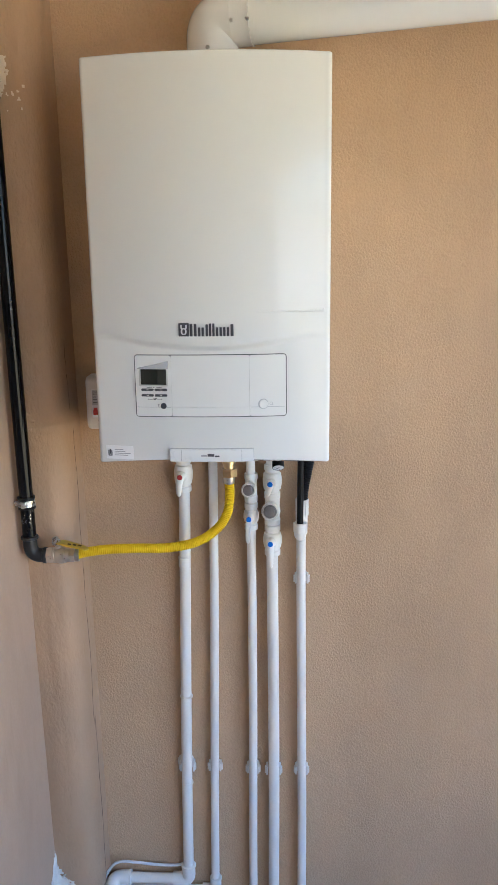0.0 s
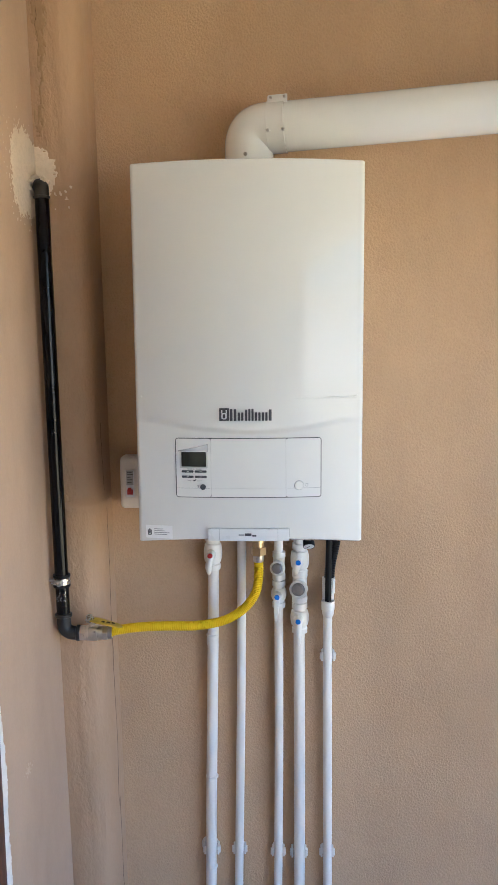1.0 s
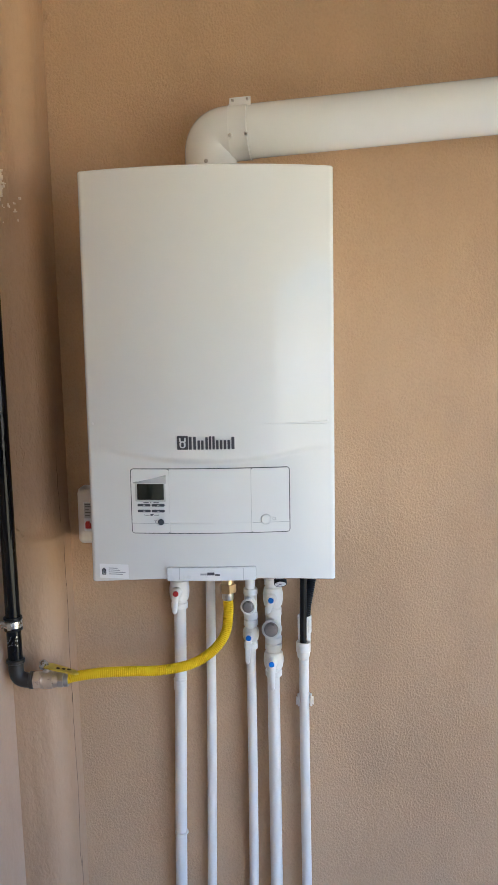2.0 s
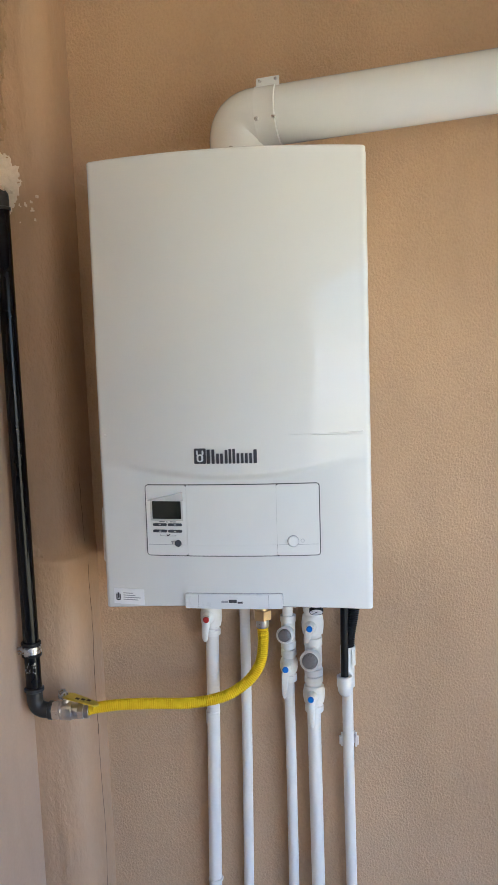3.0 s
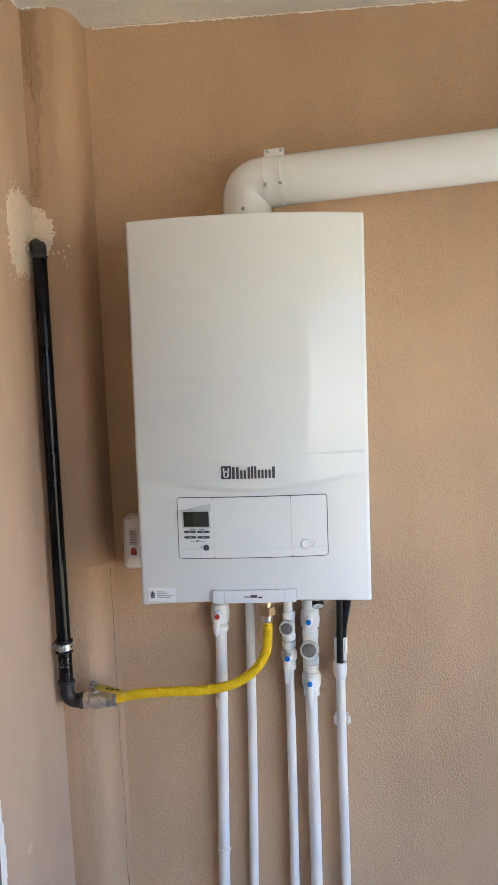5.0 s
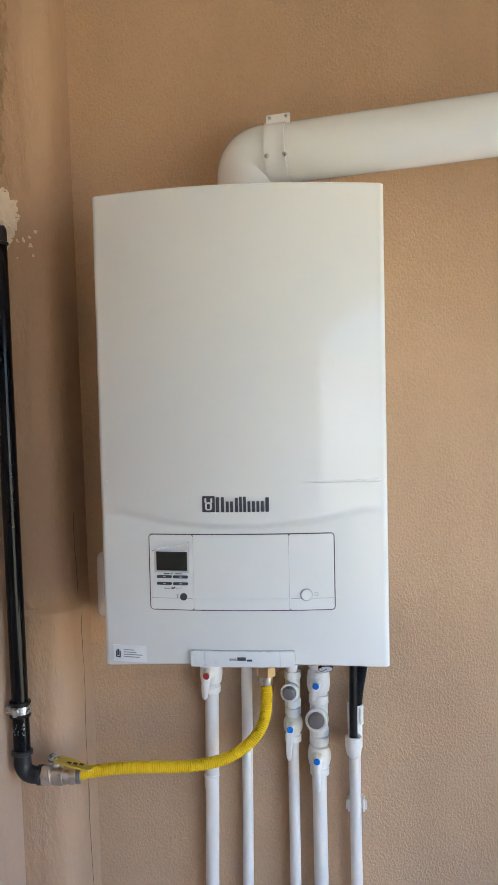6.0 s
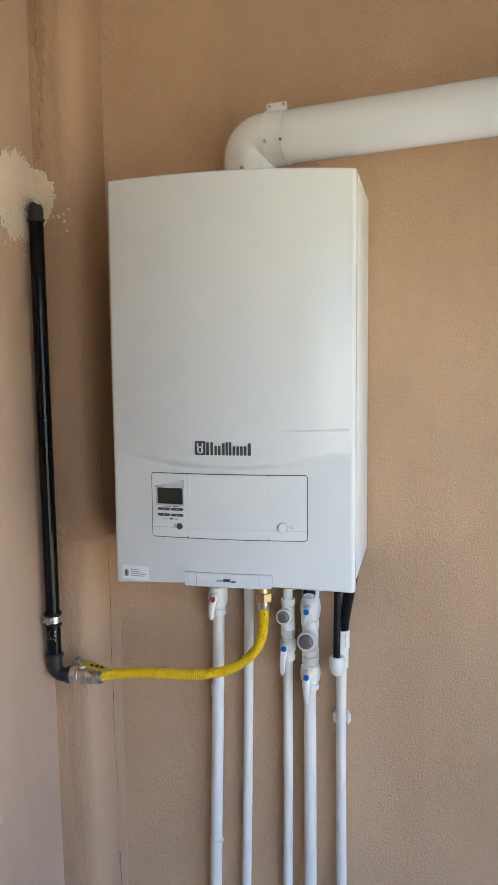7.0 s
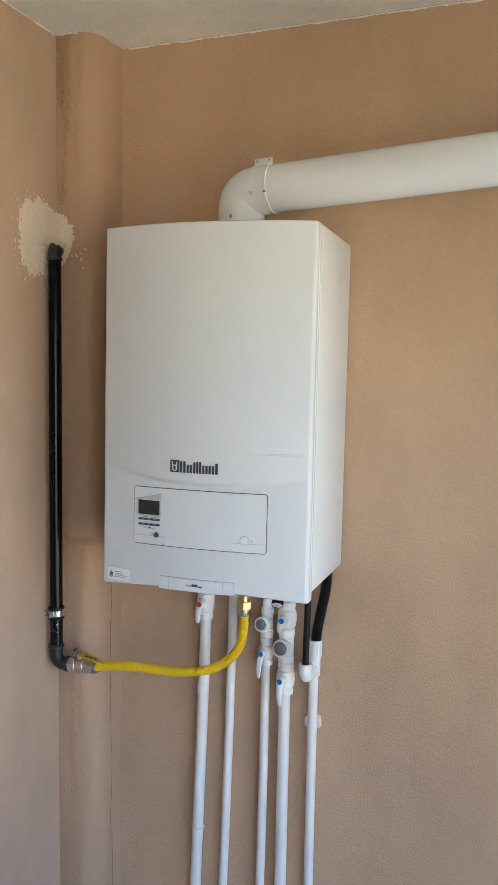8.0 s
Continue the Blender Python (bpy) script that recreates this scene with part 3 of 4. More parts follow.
def boiler():
    b = thing("gas_boiler", (0, 0.285, BOT), "white enamelled wall-hung gas boiler with bowed front", "boiler")
    part("body", block(-HALF + 0.001, HALF + 0.0008, 0.0300, 0.2935, BOT + 0.018, CAP - 0.002, 0.0025), BODY_PAINT, b)
    part("wall_bracket", block(-0.17, 0.17, 0.2937, 0.300, 1.9, 1.99, 0.001), STEEL, b)
    shell = part("front_panel", front_shell(), ENAMEL, b, smooth=28)
    for x in (-0.2085, 0.2085):
        part("cover_screw", lathe((x, face_y(x, 1.609) + 0.001, 1.609), (0, -1, 0), [(0, 0.0022), (0.0016, 0.0022), (0.0022, 0.0014)], 12), FLAP, shell)
    part("crease_edge", crease(0.085, 0.2115, 1.6065), ENAMEL, shell)
    # control flap
    x0, x1, z0, z1 = -0.1431, 0.1402, 1.4122, 1.5295
    xa, xb, zs = -0.0735, 0.0715, 1.4310
    part("flap_gap", bow_sheet(x0, x1, z0, z1, 0.0004, 0.002, 0.006), GASKET, shell, "grey seam round the control flap")
    g = 0.0016
    cl = part("control_flap", bow_sheet(x0 + g, xa - g / 11, z0 + g, z1 - g, 0.0016, 0.0025, 0.004), FLAP, shell, "white display flap")
    part("control_flap", bow_sheet(xa + g / 11, xb - g / 11, zs + g / 11, z1 - g, 0.0016, 0.0025), FLAP, shell)
    part("flap_strip", bow_sheet(xa + g / 11, xb - g / 11, z0 + g, zs - g / 11, 0.0013, 0.0025), FLAP, shell)
    cr = part("control_flap", bow_sheet(xb + g / 11, x1 - g, z0 + g, z1 - g, 0.0016, 0.0025, 0.004), FLAP, shell, "white flap with a power button")
    part("seam", bow_sheet(x0 + 0.003, xa - 0.002, zs - 0.0003, zs + 0.0003, 0.0018, 0.0015), PALE_INK, cl)
    part("seam", bow_sheet(xb + 0.002, x1 - 0.003, zs - 0.0003, zs + 0.0003, 0.0018, 0.0015), PALE_INK, cr)
    # display with its keys
    part("bezel", bow_sheet(-0.1345, -0.0800, 1.4705, 1.5065, 0.0024, 0.002, 0.001), BEZEL, cl, "silver-grey display bezel")
    part("screen", bow_sheet(-0.1310, -0.0828, 1.4735, 1.5025, 0.0029, 0.0022, 0.001), SCREEN, cl, "dark unlit display")
    film = bmesh.new()
    ring = [(-0.1375, 1.5035), (-0.0785, 1.5035), (-0.0785, 1.5185), (-0.1000, 1.5130), (-0.1375, 1.5050)]
    lo = [film.verts.new((x, face_y(x, z) - 0.0032 - (0.002 if z > 1.5 else 0), z)) for x, z in ring]
    hi = [film.verts.new((x, face_y(x, z) - 0.0035 - (0.002 if z > 1.5 else 0), z)) for x, z in ring]
    film.faces.new(lo)
    film.faces.new(hi)
    for k in range(5):
        film.faces.new((lo[k], lo[(k + 1) % 5], hi[(k + 1) % 5], hi[k]))
    part("protective_film", film, FILM, cl, "clear film peeling off the display")
    for kx in (-0.1310, -0.1055):
        for kz in (1.4640, 1.4535):
            key = part("key", bow_sheet(kx, kx + 0.0235, kz - 0.0022, kz + 0.0022, 0.0032, 0.003, 0.0018), KEY, cl, "dark rubber key")
            part("key_mark", bow_sheet(kx + 0.0100, kx + 0.0140, kz - 0.0008, kz + 0.0008, 0.0034, 0.001), BEZEL, key)
    for a, c, zz in ((-0.120, -0.110, 1.4687), (-0.102, -0.092, 1.4687), (-0.1085, -0.1060, 1.4685)):
        part("marking", bow_sheet(a, c, zz - 0.0005, zz + 0.0005, 0.0027, 0.002), INK, cl)
    for a, c, e, f in ((-0.119, -0.110, 1.4452, 1.4457), (-0.102, -0.093, 1.4452, 1.4457), (-0.119, -0.1185, 1.4457, 1.4475), (-0.0935, -0.093, 1.4457, 1.4475), (-0.1085, -0.1040, 1.4450, 1.4475), (-0.1045, -0.1025, 1.4465, 1.4485)):
        part("marking", bow_sheet(a, c, e, f, 0.0018, 0.001), INK, cl)
    part("marking", bow_sheet(-0.1010, -0.0970, 1.4360, 1.4366, 0.0018, 0.001), INK, cl)
    part("marking", bow_sheet(-0.1000, -0.0980, 1.4320, 1.4355, 0.0018, 0.001), PALE_INK, cl)
    yk = face_y(-0.0895, 1.433)
    part("reset_key", lathe((-0.0895, yk + 0.001, 1.4335), (0, -1, 0), [(0, 0.0056), (0.0035, 0.0056), (0.0045, 0.0046), (0.0045, 0.0)][:3], 24), KEY, cl, "round dark key")
    yk = face_y(0.0965, 1.437)
    part("button_ring", lathe((0.0965, yk + 0.001, 1.4365), (0.14, -1, 0), [(0, 0.0094), (0.0028, 0.0094), (0.0030, 0.0090)], 32), PALE_INK, cr)
    part("power_button", lathe((0.0965, yk + 0.001, 1.4365), (0.14, -1, 0), [(0, 0.0086), (0.0040, 0.0086), (0.0048, 0.0076)], 32), FLAP, cr, "round white push button")
    ring = sweep([(0.1115 + 0.0027 * math.cos(q), face_y(0.1115, 1.437) - 0.0017, 1.4370 + 0.0027 * math.sin(q)) for q in (2 * math.pi * k / 20 for k in range(21))], 0.0004, 6)
    part("marking", ring, PALE_INK, cr)
    # maker's badge as plain shapes: a framed emblem and a row of strokes
    e0 = -0.0555
    tile = part("badge_emblem", bow_sheet(e0, e0 + 0.0190, 1.5640, 1.5883, 0.0012, 0.002, 0.0015), INK, shell, "dark square emblem")
    part("emblem_mark", join(bow_sheet(e0 + 0.0042, e0 + 0.0148, 1.5668, 1.5790, 0.0015, 0.002, 0.0040), bow_sheet(e0 + 0.0036, e0 + 0.0064, 1.5780, 1.5850, 0.0016, 0.002, 0.0010),
                             bow_sheet(e0 + 0.0126, e0 + 0.0154, 1.5780, 1.5850, 0.0016, 0.002, 0.0010)), PLATE, tile, "pale rounded mark")
    part("emblem_mark", bow_sheet(e0 + 0.0072, e0 + 0.0118, 1.5688, 1.5768, 0.0019, 0.002, 0.0018), INK, tile, "small dark oval")
    word = e0 + 0.0205
    for a, w, h in ((0.0, 0.0050, 0.0225), (0.0078, 0.0046, 0.0225), (0.0152, 0.0042, 0.0160), (0.0216, 0.0042, 0.0160), (0.0290, 0.0042, 0.0215), (0.0352, 0.0040, 0.0230), (0.0412, 0.0040, 0.0230), (0.0476, 0.0042, 0.0160), (0.0542, 0.0042, 0.0160), (0.0608, 0.0042, 0.0160), (0.0674, 0.0042, 0.0160), (0.0742, 0.0052, 0.0215)):
        part("badge_stroke", bow_sheet(word + a, word + a + w, 1.5640, 1.5640 + h, 0.0012, 0.002, 0.0008), INK, shell, "dark plain badge stroke")
    # lower plate
    plate = part("name_plate", bow_sheet(-0.0805, 0.0775, 1.3275, 1.3515, 0.0045, 0.006, 0.0022), PLATE, shell, "pale grey name plate")
    part("plate_gap", bow_sheet(-0.0812, 0.0782, 1.3320, 1.3521, 0.0006, 0.002, 0.003), PALE_INK, shell)
    for x in (-0.0585, 0.0555):
        part("seam", bow_sheet(x - 0.0003, x + 0.0003, 1.3285, 1.3505, 0.0049, 0.002), PALE_INK, plate)
    for a, c, h, m in ((-0.0210, -0.0100, 0.0034, PALE_INK), (-0.0090, 0.0040, 0.0052, INK), (0.0052, 0.0135, 0.0030, INK)):
        part("marking", bow_sheet(a, c, 1.3375 - (0.001 if a > 0 else 0), 1.3375 + h - (0.001 if a > 0 else 0), 0.0049, 0.002), m, plate)
    sticker = part("sticker", bow_sheet(-0.2060, -0.1520, 1.3285, 1.3545, 0.0005, 0.001, 0.001), LABEL, shell, "white paper sticker with small print")
    part("marking", bow_sheet(-0.2015, -0.1945, 1.3345, 1.3365, 0.0009, 0.001), INK, sticker)
    part("marking", bow_sheet(-0.2020, -0.2000, 1.3360, 1.3450, 0.0009, 0.001), INK, sticker)
    part("marking", bow_sheet(-0.1960, -0.1940, 1.3360, 1.3450, 0.0009, 0.001), INK, sticker)
    part("marking", bow_sheet(-0.1995, -0.1965, 1.3375, 1.3475, 0.0009, 0.001, 0.001), INK, sticker)
    for k, w in enumerate((0.017, 0.021, 0.031, 0.026)):
        part("marking", bow_sheet(-0.1890, -0.1890 + w, 1.3465 - k * 0.0036, 1.3478 - k * 0.0036, 0.0009, 0.001), PALE_INK, sticker)
    return b


gas_boiler = boiler()
gas_boiler.location.x -= 0.0018


# ---- flue ----
def flue():
    f = thing("flue_pipe", (-0.003, 0.2015, CAP), "white lacquered metal flue pipe with elbow above the boiler", "flue")
    r = 0.0515
    d = Vector((1, -0.141, 0.041)).normalized()
    corner = Vector((-0.003, 0.2015, 2.148))
    start = Vector((-0.003, 0.2015, CAP - 0.004))
    a = corner + d * 0.058
    path = bend(start, corner, a, 0.037, 16)
    elbow = part("elbow", sweep(path, r, 40), FLUE, f)
    part("base_collar", lathe(start, (0, 0, 1), [(0, r + 0.004), (0.020, r + 0.004), (0.022, r + 0.001)], 40), FLUE, f)
    end = a + d * 1.60
    part("pipe", sweep([a, a + d * 0.001, end], r - 0.0008, 40), FLUE, f)
    # clamp band with two ears
    c0, c1 = corner + d * 0.042, corner + d * 0.079
    band = part("clamp_band", lathe(c0, d, [(0, r + 0.0005), (0.0005, r + 0.0020), (0.0020, r + 0.0018), (0.0040, r + 0.0012), (0.034, r + 0.0012), (0.0355, r + 0.0018), (0.0365, r + 0.0014), (0.037, r + 0.0003)], 48), FLUE, f)
    up = Vector((0, 0, 1))
    front = Vector((0, -0.028, 0))
    e0, e1 = c0 + front - d * 0.0025, c1 + front + d * 0.0015
    ear = slab([e0 + up * (r - 0.014), e1 + up * (r - 0.014), e1 + up * (r + 0.0065), e0 + up * (r + 0.0065)], (0, -1, 0), 0.0022)
    bmesh.ops.bevel(ear, geom=ear.edges[:], offset=0.0009, segments=2, affect="EDGES")
    part("clamp_ear", ear, FLUE, f)
    side = d.cross(up).normalized()
    for along, ear_at in ((0.006, 0.004), (0.036, 0.032)):
        p = c0 + front + d * ear_at + up * (r + 0.0012) + Vector((0, -0.0022, 0))
        part("screw", lathe(p, (0, -1, 0), [(0, 0.0030), (0.0012, 0.0030), (0.0026, 0.0018)], 14), STEEL, f)
        q = math.radians(-17)
        n = side * math.cos(q) + up * math.sin(q)
        part("screw", lathe(c0 + d * along + n * (r + 0.0015), n, [(0, 0.0040), (0.0015, 0.0040), (0.0032, 0.0020)], 14), STEEL, f)
    n = Vector((-0.12, -1, 0)).normalized()
    part("screw", lathe(Vector((-0.003, 0.2015, 2.090)) + n * (r - 0.0005), n, [(0, 0.0040), (0.0015, 0.0040), (0.0032, 0.0020)], 14), DULL_STEEL, f)
    return f


flue()


# ---- gas line ----
def gas_line():
    gx, gy, r = -0.4190, 0.142, 0.0147
    g = thing("gas_pipe", (gx, gy, 1.05), "black painted steel gas pipe clamped to the wall", "pipe")
    tilt = Vector((-0.0105, 0.003, 0))
    lo, hi = Vector((gx + 0.001, gy, 1.112)), Vector((gx, gy, 2.012)) + tilt
    part("pipe", sweep([lo, lo.lerp(hi, 0.3), lo.lerp(hi, 0.7), hi], r, 28), BLACK_PAINT, g)
    part("top_elbow", join(sweep(spline([hi - Vector((0, 0, 0.004)), hi + Vector((0.0, 0.0, 0.013)), hi + Vector((-0.002, 0.004, 0.019)), hi + Vector((-0.009, 0.018, 0.0225)), hi + Vector((-0.024, 0.053, 0.022))], 6), 0.0150, 24),
                           lathe(hi - Vector((0, 0, 0.006)), (0, 0, 1), [(0, 0.0158), (0.001, 0.0174), (0.005, 0.0174), (0.006, 0.0158)], 24)), IRON, g, "dark iron elbow set into the wall")
    part("pipe_elbow", join(sweep(bend((gx + 0.001, gy, 1.122), (gx + 0.001, gy, 1.076), (gx + 0.0372, gy, 1.076), 0.024, 10), 0.0152, 24),
                            lathe((gx + 0.001, gy, 1.113), (0, 0, 1), [(0, 0.0164), (0.0015, 0.0186), (0.007, 0.0186), (0.0085, 0.0164)], 24),
                            lathe((gx + 0.0285, gy, 1.076), (1, 0, 0), [(0, 0.0156), (0.0012, 0.0178), (0.0068, 0.0178), (0.0082, 0.0160)], 24)), IRON, g, "grey iron elbow")
    chips = bmesh.new()
    rng = random.Random(4)
    for k in range(24):
        q, z = math.radians(rng.uniform(225, 320)), rng.uniform(1.150, 1.172)
        p = Vector((gx + math.cos(q) * r, gy + math.sin(q) * r, z))
        t = Vector((-math.sin(q), math.cos(q), 0))
        o = Vector((math.cos(q), math.sin(q), 0)) * 0.0002
        a, h = rng.uniform(0.0003, 0.0010), rng.uniform(0.0004, 0.0016)
        v = [chips.verts.new(p + o + t * s * a + Vector((0, 0, u * h + s * 0.0006))) for s, u in ((-1, -1), (1, -1), (1, 1), (-1, 1))]
        chips.faces.new(v)
    part("scraped_marks", chips, DULL_STEEL, g, "scraped bare metal marks")
    crumbs = bmesh.new()
    for k in range(90):
        q = math.radians(rng.uniform(20, 200))
        p = hi + Vector((-0.006 + math.cos(q) * 0.018 + rng.uniform(-0.005, 0.005), 0.006 + rng.uniform(-0.018, 0.020), 0.019 + math.sin(q) * 0.019))
        one = bmesh.ops.create_icosphere(crumbs, subdivisions=1, radius=rng.uniform(0.0013, 0.0042))
        for w in one["verts"]:
            w.co = p + w.co * rng.uniform(0.7, 1.25)
    part("plaster_crumbs", crumbs, FILLER, g, "pale broken plaster round the pipe end")
    c = thing("pipe_clamp", (left_x(gy, 1.195), gy, 1.195), "galvanised steel pipe clamp with black rubber lining", "pipe clamp")
    part("rubber_lining", lathe((gx, gy, 1.182), (0, 0, 1), [(0, 0.0146), (0.0, 0.0184), (0.004, 0.0188), (0.006, 0.0168), (0.021, 0.0168), (0.023, 0.0188), (0.027, 0.0184), (0.027, 0.0146)], 28), RUBBER, c)
    part("clamp_band", lathe((gx, gy, 1.1885), (0, 0, 1), [(0, 0.0163), (0, 0.0183), (0.0135, 0.0183), (0.0135, 0.0163)], 28), STEEL, c)
    part("clamp_lug", block(gx - 0.0040, gx + 0.0040, gy - 0.0270, gy - 0.0172, 1.1885, 1.2020, 0.0008), STEEL, c)
    part("clamp_screw", lathe((gx - 0.016, gy - 0.0245, 1.1950), (1, 0, 0), [(0, 0.0026), (0.004, 0.0026), (0.004, 0.0017), (0.022, 0.0017)], 12), STEEL, c)
    part("stud", lathe((left_x(gy, 1.195) - 0.004, gy, 1.195), (1, 0, 0), [(0, 0.004), (0.020, 0.004)], 12), STEEL, c)

    # ball valve
    vz = 1.0765
    v = thing("gas_valve", (gx + 0.05, gy, vz), "nickel-plated gas ball valve with yellow lever", "valve")
    x = gx + 0.0368
    part("hex_end", hex_nut((x, gy, vz), (1, 0, 0), 0.014, 0.0182), NICKEL, v, "nickel hexagon end")
    part("valve_body", lathe((x + 0.014, gy, vz), (1, 0, 0), [(0, 0.0150), (0.001, 0.0172), (0.004, 0.0172), (0.005, 0.0160), (0.009, 0.0178), (0.018, 0.0186), (0.025, 0.0172), (0.026, 0.0158), (0.033, 0.0150), (0.036, 0.0140)], 28), NICKEL, v)
    part("hex_end", hex_nut((x + 0.050, gy, vz), (1, 0, 0), 0.012, 0.0165), NICKEL, v, "nickel hexagon end")
    part("stem", lathe((x + 0.026, gy, vz + 0.014), (0, -0.25, 1), [(0, 0.0075), (0.010, 0.0065), (0.011, 0.0045), (0.020, 0.0045)], 16), NICKEL, v)
    part("stem_nut", join(hex_nut((x + 0.024, gy - 0.009, vz + 0.0340), (-0.1, -0.45, 1), 0.009, 0.0078), lathe((x + 0.024, gy - 0.008, vz + 0.0315), (-0.1, -0.45, 1), [(0, 0.0098), (0.0025, 0.0098)], 20)), STEEL, v)
    lx = x + 0.030
    lever = slab([(lx - 0.006, gy - 0.016, vz + 0.030), (lx + 0.010, gy - 0.026, vz + 0.031), (lx + 0.064, gy - 0.040, vz + 0.024), (lx + 0.070, gy - 0.030, vz + 0.0225), (lx + 0.062, gy - 0.018, vz + 0.024), (lx + 0.012, gy + 0.002, vz + 0.031), (lx - 0.006, gy + 0.002, vz + 0.031)], (0, 0, 1), 0.0035)
    bmesh.ops.bevel(lever, geom=lever.edges[:], offset=0.0010, segments=2, affect="EDGES")
    lv = part("lever", lever, YELLOW_PAINT, v, "yellow painted lever")
    for k in range(3):
        part("marking", slab([(lx + 0.022 + k * 0.011, gy - 0.024, vz + 0.0330 - k * 0.0014), (lx + 0.029 + k * 0.011, gy - 0.026, vz + 0.0321 - k * 0.0014), (lx + 0.030 + k * 0.011, gy - 0.020, vz + 0.0320 - k * 0.0014), (lx + 0.023 + k * 0.011, gy - 0.018, vz + 0.0329 - k * 0.0014)], (0, 0, 1), 0.0006), CRACK, lv)

    # corrugated hose
    h = thing("gas_hose", (-0.15, 0.19, 1.06), "yellow corrugated gas hose with brass connector", "hose")
    hx = x + 0.062
    path = spline([(hx + 0.004, gy, vz + 0.001), (-0.300, gy + 0.002, 1.082), (-0.250, 0.153, 1.086), (-0.190, 0.168, 1.083), (-0.128, 0.187, 1.0772), (-0.066, 0.208, 1.083), (-0.022, 0.225, 1.106), (0.003, 0.235, 1.140), (0.0095, 0.240, 1.180), (0.0095, 0.240, 1.212)], 16)
    fine = even(path, 0.0008)
    rib = [0.0098 + (0.0, 0.0007, 0.0011, 0.0011, 0.0007)[k % 5] for k in range(len(fine))]
    part("sleeve", sweep(fine, rib, 18), YELLOW, h, smooth=60)
    part("hose_end", lathe((hx, gy, vz), (1, 0, 0), [(0, 0.0138), (0.008, 0.0138), (0.009, 0.0125)], 24), DULL_STEEL, h)
    part("hose_end", lathe((0.0095, 0.240, 1.210), (0, 0, 1), [(0, 0.0112), (0.003, 0.0125), (0.016, 0.0125)], 24), NICKEL, h)
    part("union_nut", hex_nut((0.0095, 0.240, 1.226), (0, 0, 1), 0.019, 0.0180), BRASS, h, "brass hexagon union nut")
    part("connector", lathe((0.0095, 0.240, 1.245), (0, 0, 1), [(0, 0.0125), (0.010, 0.0125), (0.011, 0.0150), (0.022, 0.0150), (0.023, 0.0115), (0.085, 0.0115)], 24), BRASS, h, "turned brass connector")


gas_line()


# ---- water pipes ----
def pipe_x(name, z):
    x, lean = {"A": (-0.0995, 0.0180), "B": (-0.0325, 0.0160), "C": (0.0555, 0.0060), "D": (0.1040, 0.0030), "E": (0.1705, 0.0)}[name]
    return x + lean * (z - 1.1)


PIPE_Y = {"A": 0.277, "B": 0.280, "C": 0.273, "D": 0.270, "E": 0.272}
PIPE_R = {"A": 0.0130, "B": 0.0103, "C": 0.0103, "D": 0.0132, "E": 0.0107}


def at(name, z):
    return Vector((pipe_x(name, z), PIPE_Y[name], z))


def straight(name, z0, z1):
    """A run of pipe, very slightly wavy as it was fixed."""
    out = []
    for k in range(13):
        z = z0 + (z1 - z0) * k / 12
        p = at(name, z)
        out.append(p + Vector((0.0012 * math.sin(z * 5.0 + ord(name)), 0.0008 * math.cos(z * 4.0 + ord(name)), 0)))
    return out


def water_pipe(name, label, z0=0.0, z1=1.335, foot=None):
    p = thing("water_pipe", at(name, z0), label, "pipe", "white pipes below the boiler")
    part("pipe", sweep((foot or []) + straight(name, z0, z1), PIPE_R[name], 24), PPR, p)
    return p


def ring(z, name, grow, h):
    r = PIPE_R[name]
    return lathe(at(name, z - h / 2), at(name, z + h) - at(name, z), [(0, r * 0.9), (0, r + grow * 0.6), (h * 0.2, r + grow), (h * 0.8, r + grow), (h, r + grow * 0.6), (h, r * 0.9)], 24)


za = 0.151
pa = water_pipe("A", "thick white plastic water pipe fixed to the wall", za + 0.03)
part("weld_bead", ring(1.022, "A", 0.0016, 0.005), PPR, pa)
part("socket", ring(1.010, "A", 0.0009, 0.022), PPR, pa)
part("weld_bead", ring(0.666, "A", 0.0022, 0.005), PPR, pa)
part("weld_bead", ring(0.430, "A", 0.0013, 0.006), PPR, pa)
ea = at("A", za)
part("elbow", join(sweep(bend(ea + Vector((0, 0, 0.040)), ea, ea + Vector((-0.040, 0, 0)), 0.016), 0.0172, 24), ring(za + 0.040, "A", 0.0056, 0.006)), FITTING, pa)
part("pipe", sweep([ea + Vector((-0.03, 0, 0)), (-0.30, ea.y, za + 0.001)], PIPE_R["A"], 24), PPR, pa)
eb = Vector((-0.306, ea.y, za + 0.001))
part("elbow", join(sweep(bend(eb + Vector((0.036, 0, 0)), eb, eb + Vector((-0.012, -0.036, -0.02)), 0.018), 0.0172, 24), lathe(eb + Vector((0.034, 0, 0)), (1, 0, 0), [(0, 0.0160), (0.001, 0.0186), (0.007, 0.0186), (0.008, 0.0150)], 24)), FITTING, pa)
part("pipe", sweep([eb + Vector((-0.010, -0.03, -0.017)), eb + Vector((-0.036, -0.11, -0.06)), eb + Vector((-0.055, -0.22, -0.12))], PIPE_R["A"], 24), PPR, pa)

